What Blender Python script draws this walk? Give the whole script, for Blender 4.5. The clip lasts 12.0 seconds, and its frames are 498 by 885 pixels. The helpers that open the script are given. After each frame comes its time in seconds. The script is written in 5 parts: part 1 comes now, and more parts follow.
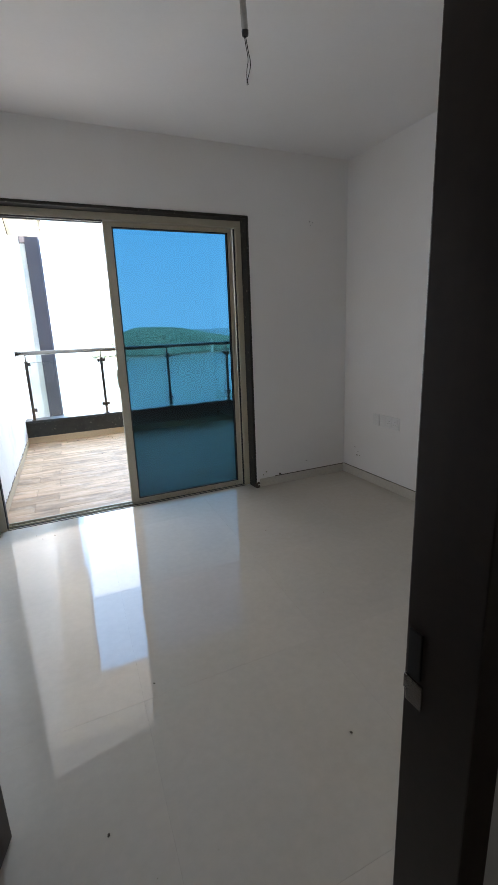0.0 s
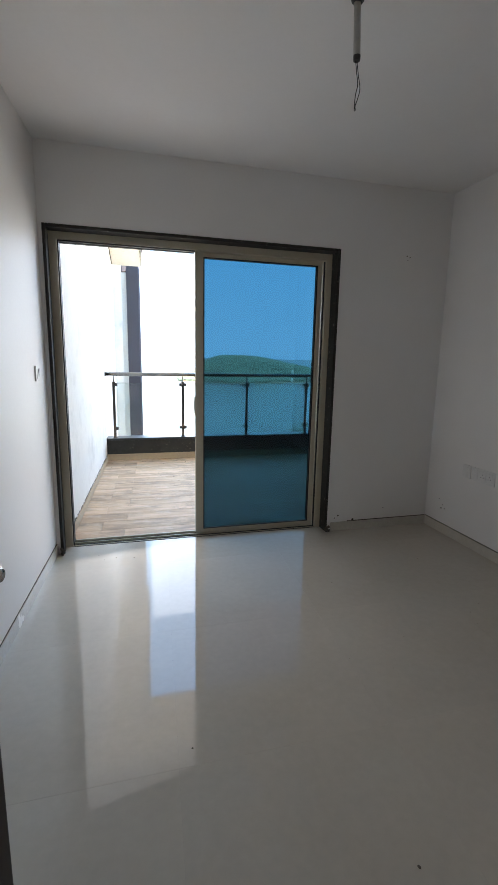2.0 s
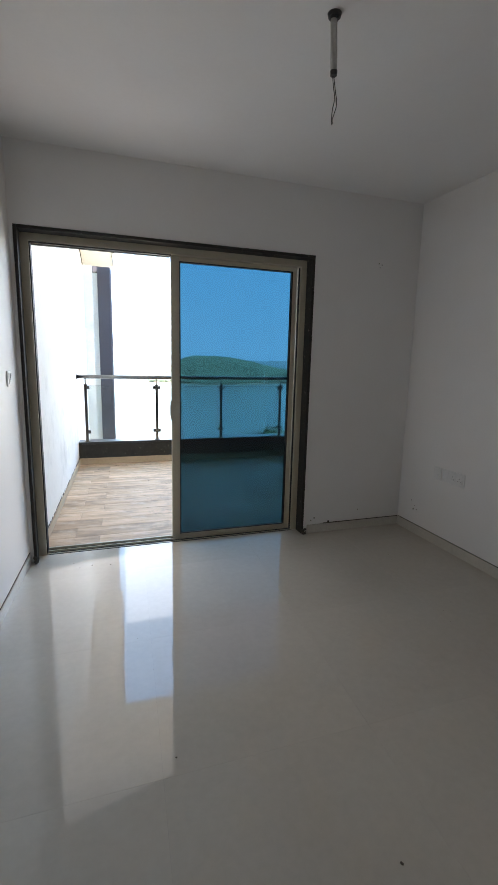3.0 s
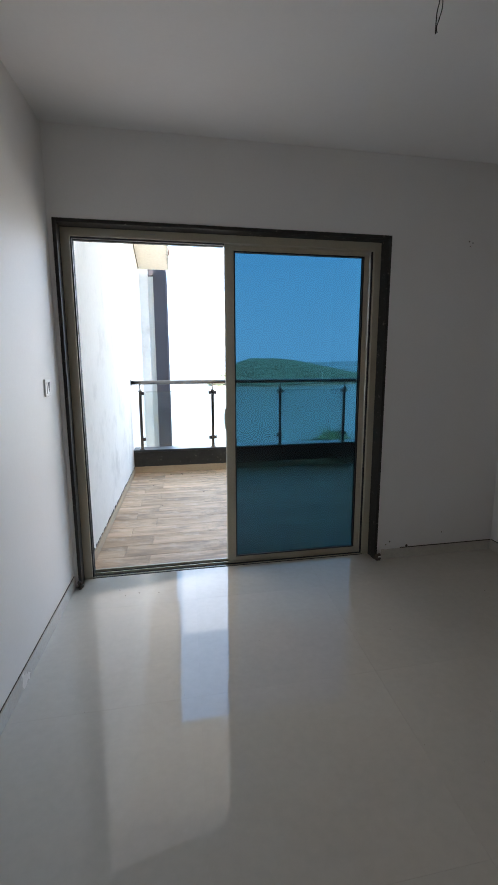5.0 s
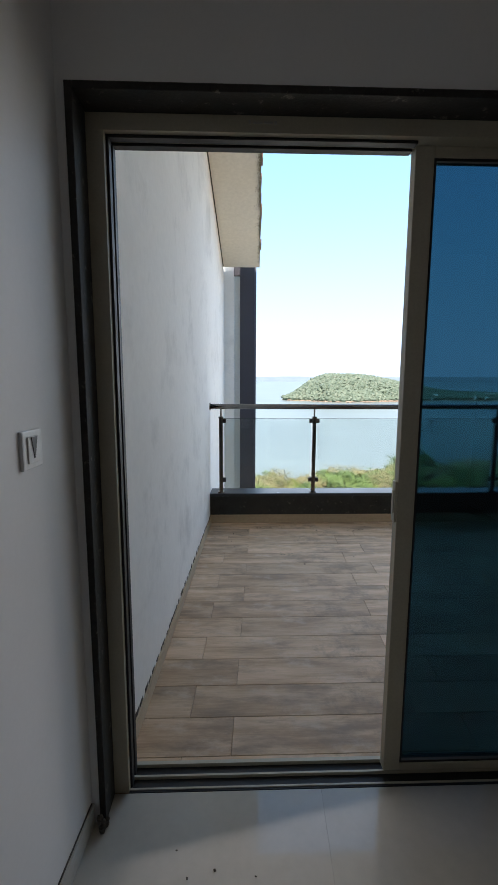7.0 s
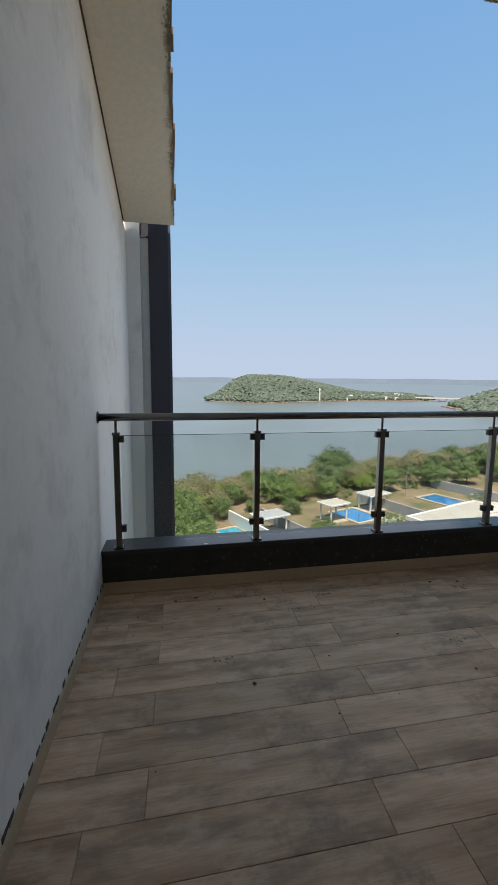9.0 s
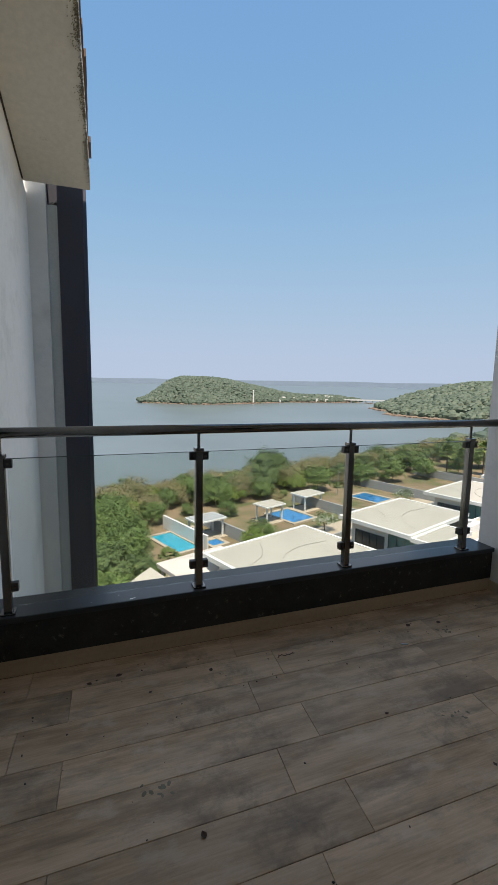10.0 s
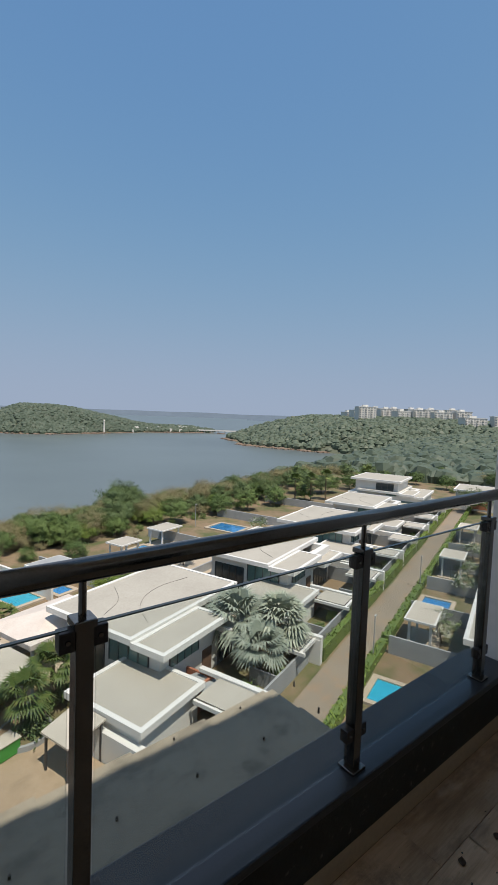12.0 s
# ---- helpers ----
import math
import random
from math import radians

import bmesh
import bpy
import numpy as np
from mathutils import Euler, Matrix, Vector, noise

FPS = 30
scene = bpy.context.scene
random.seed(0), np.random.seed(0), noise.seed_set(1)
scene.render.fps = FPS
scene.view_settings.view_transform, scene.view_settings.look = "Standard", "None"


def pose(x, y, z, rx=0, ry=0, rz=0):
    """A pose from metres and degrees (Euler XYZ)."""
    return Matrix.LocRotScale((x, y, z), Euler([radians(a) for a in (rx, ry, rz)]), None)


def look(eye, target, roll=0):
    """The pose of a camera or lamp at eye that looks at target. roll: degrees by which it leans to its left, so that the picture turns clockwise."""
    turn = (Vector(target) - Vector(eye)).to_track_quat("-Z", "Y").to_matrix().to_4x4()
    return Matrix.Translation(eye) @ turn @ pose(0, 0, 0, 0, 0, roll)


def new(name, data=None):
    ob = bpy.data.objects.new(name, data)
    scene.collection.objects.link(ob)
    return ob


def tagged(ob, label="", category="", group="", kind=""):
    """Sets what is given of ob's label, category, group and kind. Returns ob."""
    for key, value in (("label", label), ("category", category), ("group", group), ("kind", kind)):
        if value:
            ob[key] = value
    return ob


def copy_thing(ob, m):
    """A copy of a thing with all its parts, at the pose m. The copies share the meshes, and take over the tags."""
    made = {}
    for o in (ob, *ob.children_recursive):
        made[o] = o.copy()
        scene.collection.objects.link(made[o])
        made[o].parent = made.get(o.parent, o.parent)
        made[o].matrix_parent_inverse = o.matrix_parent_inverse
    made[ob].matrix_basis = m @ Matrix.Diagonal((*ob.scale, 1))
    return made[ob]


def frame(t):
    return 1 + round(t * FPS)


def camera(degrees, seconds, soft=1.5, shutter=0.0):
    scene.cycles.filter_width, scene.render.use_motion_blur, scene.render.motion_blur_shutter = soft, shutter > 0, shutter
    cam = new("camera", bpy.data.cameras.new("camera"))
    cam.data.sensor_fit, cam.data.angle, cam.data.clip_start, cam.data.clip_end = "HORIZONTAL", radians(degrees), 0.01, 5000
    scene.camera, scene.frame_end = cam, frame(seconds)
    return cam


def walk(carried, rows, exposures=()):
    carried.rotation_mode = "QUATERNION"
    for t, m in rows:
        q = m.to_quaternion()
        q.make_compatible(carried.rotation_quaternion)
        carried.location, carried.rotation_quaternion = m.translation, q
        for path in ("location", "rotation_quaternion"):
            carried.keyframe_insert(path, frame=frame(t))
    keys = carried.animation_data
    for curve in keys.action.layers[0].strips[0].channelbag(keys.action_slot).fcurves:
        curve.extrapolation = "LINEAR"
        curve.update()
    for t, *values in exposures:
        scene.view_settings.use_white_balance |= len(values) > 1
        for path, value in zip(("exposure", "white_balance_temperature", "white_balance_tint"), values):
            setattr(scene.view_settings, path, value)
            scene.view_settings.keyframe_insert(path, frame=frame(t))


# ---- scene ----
cam = camera(57.9, 12.0)
EXPOSURES = [(0, 4.05, 6750, 11), (1.0, 3.75, 6750, 11), (1.5, 3.65, 6800, 11), (2.5, 3.65, 6850, 11), (4.5, 3.7, 6800, 11), (5.5, 2.85, 6650, 11), (6.5, 2.25, 6700, 11), (7.6, 1.4, 6900, 11), (8.5, 0.9, 7000, 11), (9.5, 0.7, 7000, 11), (10.5, 0.55, 6900, 11), (11.5, 0.18, 6750, 11), (12, 0.15, 6700, 11)]
PATH = [
    (0, (0.049, 0.196, 1.372), (0.855, 1.959, 0.877), -2.2),
    (0.5, (0.036, 0.23, 1.39), (0.696, 2.065, 0.946), -1.1),
    (1, (0.095, 0.299, 1.401), (0.59, 2.196, 1.005), -0.1),
    (1.5, (0.162, 0.349, 1.395), (0.6, 2.262, 1.008), 0.6),
    (2, (0.112, 0.354, 1.386), (0.625, 2.253, 1.022), 1.1),
    (2.5, (0.071, 0.351, 1.413), (0.687, 2.22, 1.058), 1.8),
    (4.5, (0.148, 0.575, 1.405), (0.755, 2.446, 1.041), 0.0),
    (5, (0.168, 0.772, 1.407), (0.551, 2.704, 1.056), -0.2),
    (5.5, (0.105, 1.076, 1.408), (0.312, 3.037, 1.073), -0.3),
    (6, (0.057, 1.44, 1.406), (0.147, 3.412, 1.086), -0.1),
    (6.5, (0.058, 1.87, 1.438), (0.101, 3.847, 1.142), 0.3),
    (8.5, (0.095, 3.464, 1.452), (0.391, 5.422, 1.17), 0.1),
    (9, (0.185, 3.795, 1.41), (0.585, 5.734, 1.127), 0.5),
    (9.5, (0.273, 4.116, 1.432), (0.808, 6.022, 1.149), 0.9),
    (10, (0.303, 4.49, 1.411), (0.982, 6.352, 1.139), 1.0),
    (10.5, (0.345, 4.926, 1.412), (1.125, 6.75, 1.16), 1.9),
    (11, (0.318, 5.354, 1.421), (1.287, 7.091, 1.21), 2.2),
    (11.5, (0.37, 5.647, 1.46), (1.5, 7.286, 1.274), 2.4),
    (12, (0.558, 5.886, 1.486), (1.798, 7.450, 1.364), 2.1),
]
walk(cam, [(t, look(eye, target, roll)) for t, eye, target, roll in PATH], EXPOSURES)


# ---- world, sun, exposure ----
SUN_FROM = Vector((-0.04, -0.42, 1.0)).normalized()
world = bpy.data.worlds.new("world")
scene.world = world
world.use_nodes = True
wt = world.node_tree
sky = wt.nodes.new("ShaderNodeTexSky")
sky.sky_type = "NISHITA"
sky.sun_disc = False
sky.sun_elevation = math.asin(SUN_FROM.z)
sky.sun_rotation = math.atan2(SUN_FROM.x, SUN_FROM.y)
sky.air_density, sky.dust_density, sky.ozone_density = 0.9, 0.15, 3.0
back = wt.nodes["Background"]
back.inputs["Strength"].default_value = 0.14
# thick haze: the sky's colour levels off softly towards this limit near the horizon


def sky_math(op, a, b):
    n = wt.nodes.new("ShaderNodeVectorMath")
    n.operation = op
    for k, v in enumerate((a, b)):
        if isinstance(v, tuple):
            n.inputs[k].default_value = v
        else:
            wt.links.new(v, n.inputs[k])
    return n.outputs[0]


LIMIT2 = (2.16 ** 2, 2.68 ** 2, 3.6 ** 2)
clear = sky_math("MULTIPLY", sky.outputs[0], (1.08, 1.62, 2.8))
clear2 = sky_math("MULTIPLY", clear, clear)
soft2 = sky_math("DIVIDE", sky_math("MULTIPLY", clear2, LIMIT2), sky_math("ADD", clear2, LIMIT2))
root = wt.nodes.new("ShaderNodeGamma")
root.inputs[1].default_value = 0.5
wt.links.new(soft2, root.inputs[0])
wt.links.new(root.outputs[0], back.inputs["Color"])
sun_data = bpy.data.lights.new("sun", "SUN")
sun_data.energy, sun_data.angle, sun_data.color = 4.4, radians(0.6), (1.0, 0.95, 0.87)
sun = new("sun", sun_data)
sun.matrix_world = look(SUN_FROM * 60, (0, 0, 0))
# added fill lamp, on top of the sky's light through the balcony's open front
day_data = bpy.data.lights.new("balcony_daylight", "AREA")
day_data.shape, day_data.size, day_data.size_y = "RECTANGLE", 3.3, 3.6
day_data.energy, day_data.color = 10.0, (1.0, 0.97, 0.96)
day = new("balcony_daylight", day_data)
day.matrix_world = look((2.10, 8.48, 1.75), (2.10, 0.0, 1.75))
# and a second fill lamp, added in the sliding door's opening
door_data = bpy.data.lights.new("door_daylight", "AREA")
door_data.shape, door_data.size, door_data.size_y = "RECTANGLE", 0.88, 2.08
door_data.energy, door_data.color = 0.55, (1.0, 0.965, 0.99)
door_light = new("door_daylight", door_data)
door_light.matrix_world = look((0.15, 3.585, 1.07), (0.95, 0.0, 1.07))


# ---- materials ----
def material(name):
    m = bpy.data.materials.new(name)
    m.use_nodes = True
    nt = m.node_tree
    return m, nt, nt.nodes["Principled BSDF"]


def ramp(nt, fac, stops):
    r = nt.nodes.new("ShaderNodeValToRGB")
    while len(r.color_ramp.elements) < len(stops):
        r.color_ramp.elements.new(0.5)
    for e, (p, c) in zip(r.color_ramp.elements, stops):
        e.position, e.color = p, (*c, 1)
    nt.links.new(fac, r.inputs["Fac"])
    return r.outputs["Color"]


def noise_tex(nt, vec, scale, detail=4.0, rough=0.55, stretch=None):
    n = nt.nodes.new("ShaderNodeTexNoise")
    n.inputs["Scale"].default_value, n.inputs["Detail"].default_value, n.inputs["Roughness"].default_value = scale, detail, rough
    if stretch:
        mp = nt.nodes.new("ShaderNodeMapping")
        mp.inputs["Scale"].default_value = stretch
        nt.links.new(vec, mp.inputs["Vector"])
        vec = mp.outputs["Vector"]
    nt.links.new(vec, n.inputs["Vector"])
    return n.outputs["Fac"]


def mix(nt, fac, a, b, mode="MIX"):
    n = nt.nodes.new("ShaderNodeMix")
    n.data_type, n.blend_type = "RGBA", mode
    for sock, v in ((n.inputs[0], fac), (n.inputs[6], a), (n.inputs[7], b)):
        if isinstance(v, (int, float)):
            sock.default_value = v
        elif isinstance(v, tuple):
            sock.default_value = (*v, 1)
        else:
            nt.links.new(v, sock)
    return n.outputs[2]


def bumped(nt, bsdf, height, strength, distance):
    b = nt.nodes.new("ShaderNodeBump")
    b.inputs["Strength"].default_value, b.inputs["Distance"].default_value = strength, distance
    nt.links.new(height, b.inputs["Height"])
    nt.links.new(b.outputs["Normal"], bsdf.inputs["Normal"])


def coords(nt):
    return nt.nodes.new("ShaderNodeTexCoord").outputs["Object"]


def surf(name, c1, c2, rough=0.6, big=1.2, fine=45.0, bump=0.15, dist=0.002, metal=0.0, spec=0.5, stain=None, stain_at=(0.62, 0.75), stretch=None, speck=0.25):
    """A surface with two scales of variation, fine relief, and stains where wanted."""
    m, nt, b = material(name)
    v = coords(nt)
    n1, n2 = noise_tex(nt, v, big, 5, 0.6, stretch), noise_tex(nt, v, fine, 3, 0.6)
    col = ramp(nt, n1, [(0.3, c1), (0.7, c2)])
    col = mix(nt, speck, col, ramp(nt, n2, [(0.3, tuple(x * 0.8 for x in c1)), (0.7, tuple(min(1, x * 1.12) for x in c2))]))
    if stain:
        n3 = noise_tex(nt, v, big * 2.7, 7, 0.7)
        col = mix(nt, ramp(nt, n3, [(stain_at[0], (0, 0, 0)), (stain_at[1], (1, 1, 1))]), col, stain)
    nt.links.new(col, b.inputs["Base Color"])
    rr = ramp(nt, n1, [(0.3, (rough * 0.85,) * 3), (0.7, (min(1, rough * 1.15),) * 3)])
    nt.links.new(rr, b.inputs["Roughness"])
    b.inputs["Metallic"].default_value = metal
    b.inputs["Specular IOR Level"].default_value = spec
    if bump:
        bumped(nt, b, n2, bump, dist)
    return m


def piece_wood(name):
    """Wood-look ceramic plank: long grain, grey-brown streaks, tone by piece."""
    m, nt, b = material(name)
    v = coords(nt)
    info = nt.nodes.new("ShaderNodeObjectInfo")
    off = nt.nodes.new("ShaderNodeVectorMath")
    off.operation = "MULTIPLY_ADD"
    nt.links.new(info.outputs["Random"], off.inputs[0])
    off.inputs[1].default_value = (37.0, 19.0, 11.0)
    nt.links.new(v, off.inputs[2])
    p = off.outputs["Vector"]
    streak = noise_tex(nt, p, 1.6, 7, 0.64, (1.0, 6.0, 1.0))
    grain = noise_tex(nt, p, 7.0, 5, 0.7, (1.0, 20.0, 1.0))
    blotch = noise_tex(nt, p, 2.6, 7, 0.70, (0.8, 2.6, 1.0))
    worn = noise_tex(nt, v, 3.1, 7, 0.72, (1.0, 1.6, 1.0))
    dirt = noise_tex(nt, v, 2.1, 9, 0.74)
    col = ramp(nt, streak, [(0.30, (0.25, 0.175, 0.115)), (0.43, (0.44, 0.33, 0.225)), (0.55, (0.58, 0.455, 0.33)), (0.70, (0.70, 0.58, 0.45))])
    col = mix(nt, 0.26, col, ramp(nt, grain, [(0.35, (0.30, 0.20, 0.12)), (0.65, (0.66, 0.52, 0.37))]))
    col = mix(nt, ramp(nt, blotch, [(0.50, (0, 0, 0)), (0.66, (0.8, 0.8, 0.8))]), col, (0.24, 0.185, 0.14))
    col = mix(nt, ramp(nt, worn, [(0.52, (0, 0, 0)), (0.68, (0.55, 0.55, 0.55))]), col, (0.66, 0.60, 0.52))
    col = mix(nt, ramp(nt, dirt, [(0.52, (0, 0, 0)), (0.64, (0.75, 0.75, 0.75))]), col, (0.17, 0.14, 0.11))
    tone = ramp(nt, info.outputs["Random"], [(0.0, (0.97, 0.85, 0.74)), (0.5, (1.14, 1.0, 0.885)), (1.0, (1.28, 1.14, 1.02))])
    col = mix(nt, 1.0, col, tone, "MULTIPLY")
    nt.links.new(col, b.inputs["Base Color"])
    dust = noise_tex(nt, v, 5.0, 5, 0.65)
    nt.links.new(ramp(nt, dust, [(0.3, (0.50,) * 3), (0.7, (0.72,) * 3)]), b.inputs["Roughness"])
    bumped(nt, b, grain, 0.12, 0.001)
    return m


def polished_tile(name):
    m, nt, b = material(name)
    v = coords(nt)
    info = nt.nodes.new("ShaderNodeObjectInfo")
    n1, n2 = noise_tex(nt, v, 1.3, 4, 0.55), noise_tex(nt, v, 26.0, 4, 0.6)
    col = ramp(nt, n1, [(0.3, (0.47, 0.44, 0.385)), (0.7, (0.54, 0.51, 0.45))])
    col = mix(nt, 0.2, col, ramp(nt, n2, [(0.3, (0.43, 0.40, 0.35)), (0.7, (0.58, 0.55, 0.49))]))
    col = mix(nt, 1.0, col, ramp(nt, info.outputs["Random"], [(0.0, (0.97, 0.97, 0.96)), (1.0, (1.02, 1.01, 1.0))]), "MULTIPLY")
    nt.links.new(col, b.inputs["Base Color"])
    smear = noise_tex(nt, v, 4.0, 6, 0.7)
    nt.links.new(ramp(nt, smear, [(0.35, (0.02,) * 3), (0.75, (0.06,) * 3)]), b.inputs["Roughness"])
    b.inputs["IOR"].default_value = 1.58
    b.inputs["Specular IOR Level"].default_value = 0.27
    bumped(nt, b, n1, 0.02, 0.002)
    return m


def glass_pane(name, tint, haze=0.0, ior=1.5, haze_col=(0.7, 0.72, 0.7)):
    """A pane: clear passage in the glass's tint, mirror gloss by Fresnel, and a thin film of dust."""
    m, nt, b = material(name)
    nt.nodes.remove(b)
    out = nt.nodes["Material Output"]
    tr, gl, df = (nt.nodes.new("ShaderNodeBsdf" + k) for k in ("Transparent", "Glossy", "Diffuse"))
    tr.inputs["Color"].default_value = (*tint, 1)
    gl.inputs["Roughness"].default_value = 0.01
    df.inputs["Color"].default_value = (*haze_col, 1)
    lw = nt.nodes.new("ShaderNodeLayerWeight")
    lw.inputs["Blend"].default_value = 0.5
    pw, fr = nt.nodes.new("ShaderNodeMath"), nt.nodes.new("ShaderNodeMath")
    pw.operation, fr.operation = "POWER", "MULTIPLY_ADD"
    nt.links.new(lw.outputs["Facing"], pw.inputs[0])
    pw.inputs[1].default_value = 5.0
    nt.links.new(pw.outputs[0], fr.inputs[0])
    f0 = ((ior - 1) / (ior + 1)) ** 2
    fr.inputs[1].default_value, fr.inputs[2].default_value = 1 - f0, f0
    m1, m2 = nt.nodes.new("ShaderNodeMixShader"), nt.nodes.new("ShaderNodeMixShader")
    v = coords(nt)
    film = ramp(nt, noise_tex(nt, v, 2.2, 6, 0.65, (1, 1, 0.5)), [(0.3, (haze * 0.4,) * 3), (0.75, (haze * 1.7,) * 3)])
    nt.links.new(film, m2.inputs["Fac"])
    nt.links.new(fr.outputs[0], m1.inputs["Fac"])
    nt.links.new(tr.outputs[0], m1.inputs[1])
    nt.links.new(gl.outputs[0], m1.inputs[2])
    nt.links.new(m1.outputs[0], m2.inputs[1])
    nt.links.new(df.outputs[0], m2.inputs[2])
    nt.links.new(m2.outputs[0], out.inputs["Surface"])
    return m


def leafy(name, dark, light, dry=None, patch=0.35):
    m, nt, b = material(name)
    g = nt.nodes.new("ShaderNodeNewGeometry")
    info = nt.nodes.new("ShaderNodeObjectInfo")
    stops = [(0.0, dark), (0.75, light), (1.0, dry or light)]
    col = ramp(nt, g.outputs["Random Per Island"], stops)
    col = mix(nt, 1.0, col, ramp(nt, info.outputs["Random"], [(0.0, (0.72, 0.76, 0.72)), (1.0, (1.18, 1.14, 1.0))]), "MULTIPLY")
    v = coords(nt)
    col = mix(nt, 0.5, col, ramp(nt, noise_tex(nt, v, patch, 4), [(0.3, dark), (0.7, light)]))
    nt.links.new(col, b.inputs["Base Color"])
    b.inputs["Roughness"].default_value = 0.55
    b.inputs["Specular IOR Level"].default_value = 0.25
    return m


def water(name, deep, rough, scale, strength):
    m, nt, b = material(name)
    v = coords(nt)
    n1, n2 = noise_tex(nt, v, scale, 4, 0.6), noise_tex(nt, v, scale * 0.02, 4, 0.6)
    nt.links.new(ramp(nt, n2, [(0.3, tuple(c * 0.85 for c in deep)), (0.7, tuple(c * 1.12 for c in deep))]), b.inputs["Base Color"])
    b.inputs["Roughness"].default_value = rough
    b.inputs["IOR"].default_value = 1.33
    bumped(nt, b, n1, strength, 0.05)
    return m


PAINT = surf("white_wall_paint", (0.76, 0.745, 0.725), (0.82, 0.81, 0.795), 0.55, 0.9, 70, 0.02, 0.0005, speck=0.06)
CEIL = surf("ceiling_paint", (0.76, 0.75, 0.74), (0.82, 0.815, 0.805), 0.7, 0.8, 60, 0.02, 0.0005, speck=0.05)
PLASTER = surf("weathered_white_plaster", (0.77, 0.745, 0.705), (0.86, 0.835, 0.80), 0.8, 0.7, 22, 0.12, 0.002, stain=(0.57, 0.55, 0.52), stain_at=(0.52, 0.78), stretch=(1, 1, 0.45), speck=0.12)
SOFFIT = surf("cream_soffit", (0.66, 0.62, 0.53), (0.76, 0.72, 0.63), 0.8, 0.8, 30, 0.25, 0.003, stain=(0.10, 0.085, 0.05), stain_at=(0.66, 0.80))
DIRTY = surf("mould_stain", (0.17, 0.145, 0.10), (0.30, 0.265, 0.19), 0.95, 6, 50, 0.5, 0.003, spec=0.1)
GRANITE_ROUGH = surf("rough_granite_edge", (0.022, 0.021, 0.019), (0.050, 0.047, 0.042), 0.6, 10, 80, 0.5, 0.003, spec=0.25, stain=(0.26, 0.24, 0.20), stain_at=(0.60, 0.74))
COPING = surf("blue_grey_granite", (0.020, 0.022, 0.025), (0.034, 0.037, 0.041), 0.34, 3, 150, 0.10, 0.0005)
ALU = surf("beige_powder_coated_aluminium", (0.46, 0.42, 0.32), (0.52, 0.475, 0.37), 0.42, 3, 120, 0.05, 0.0005)
GASKET = surf("black_rubber", (0.008, 0.008, 0.009), (0.014, 0.014, 0.015), 0.6, 8, 90, 0.1, 0.0005)
STEEL = surf("dark_stainless_steel", (0.13, 0.12, 0.11), (0.21, 0.195, 0.18), 0.19, 5, 140, 0.06, 0.0004, metal=1.0)
CHROME = surf("satin_nickel", (0.55, 0.53, 0.50), (0.64, 0.62, 0.59), 0.24, 9, 120, 0.04, 0.0003, metal=1.0)
CLAMP = surf("dark_metal_clamp", (0.05, 0.045, 0.045), (0.09, 0.08, 0.075), 0.4, 9, 100, 0.1, 0.0005, metal=0.8)
DOORWOOD = surf("dark_brown_veneer", (0.020, 0.013, 0.010), (0.040, 0.026, 0.020), 0.45, 3, 60, 0.12, 0.001, stretch=(6, 6, 0.5))
PLASTIC = surf("white_plastic", (0.72, 0.72, 0.71), (0.78, 0.78, 0.77), 0.35, 8, 80, 0.03, 0.0003)
DARKPL = surf("dark_grey_plastic", (0.03, 0.03, 0.032), (0.05, 0.05, 0.052), 0.45, 8, 80, 0.05, 0.0004)
CONDUIT = surf("aged_conduit", (0.36, 0.35, 0.33), (0.52, 0.51, 0.48), 0.5, 20, 90, 0.1, 0.0005)
TILE = polished_tile("polished_cream_tile")
SKIRT = surf("cream_skirting_tile", (0.52, 0.49, 0.43), (0.60, 0.57, 0.51), 0.25, 3, 60, 0.05, 0.0005)
GROUT = surf("grey_grout", (0.44, 0.41, 0.36), (0.50, 0.47, 0.42), 0.9, 6, 90, 0.3, 0.001)
PLANK = piece_wood("wood_look_plank_tile")
BEIGE_SKIRT = surf("beige_wood_skirting", (0.42, 0.31, 0.20), (0.54, 0.42, 0.28), 0.55, 2, 50, 0.1, 0.001, stretch=(0.5, 0.5, 8))
MORTAR = surf("dark_gap_mortar", (0.05, 0.045, 0.04), (0.14, 0.12, 0.10), 0.95, 14, 60, 0.6, 0.004, spec=0.08)
JOINT = surf("brown_tile_joint", (0.26, 0.175, 0.105), (0.38, 0.27, 0.17), 0.9, 6, 60, 0.3, 0.001)
CONCRETE = surf("tan_concrete", (0.27, 0.225, 0.165), (0.37, 0.315, 0.24), 0.85, 1.6, 25, 0.4, 0.004, stain=(0.17, 0.145, 0.11), stain_at=(0.5, 0.72))
COLUMN = surf("slate_grey_paint", (0.042, 0.040, 0.054), (0.056, 0.054, 0.070), 0.55, 1.5, 50, 0.1, 0.001)
# lighter copy of the column's slate: sun on its side face, as colour
SUNLIT_COL = surf("sunlit_slate_paint", (0.10, 0.10, 0.13), (0.13, 0.13, 0.16), 0.55, 1.5, 50, 0.1, 0.001)
PALE_PANEL = surf("pale_grey_green_paint", (0.72, 0.735, 0.71), (0.78, 0.795, 0.77), 0.7, 1.2, 40, 0.1, 0.001)
BLUE_GLASS = glass_pane("blue_tinted_glass", (0.14, 0.27, 0.33), 0.006, 1.5, (0.2, 0.3, 0.35))
RAIL_GLASS = glass_pane("dusty_clear_glass", (0.94, 0.965, 0.955), 0.024)
GLASS_EDGE = surf("green_glass_edge", (0.05, 0.075, 0.065), (0.09, 0.12, 0.105), 0.15, 6, 60, 0.0)
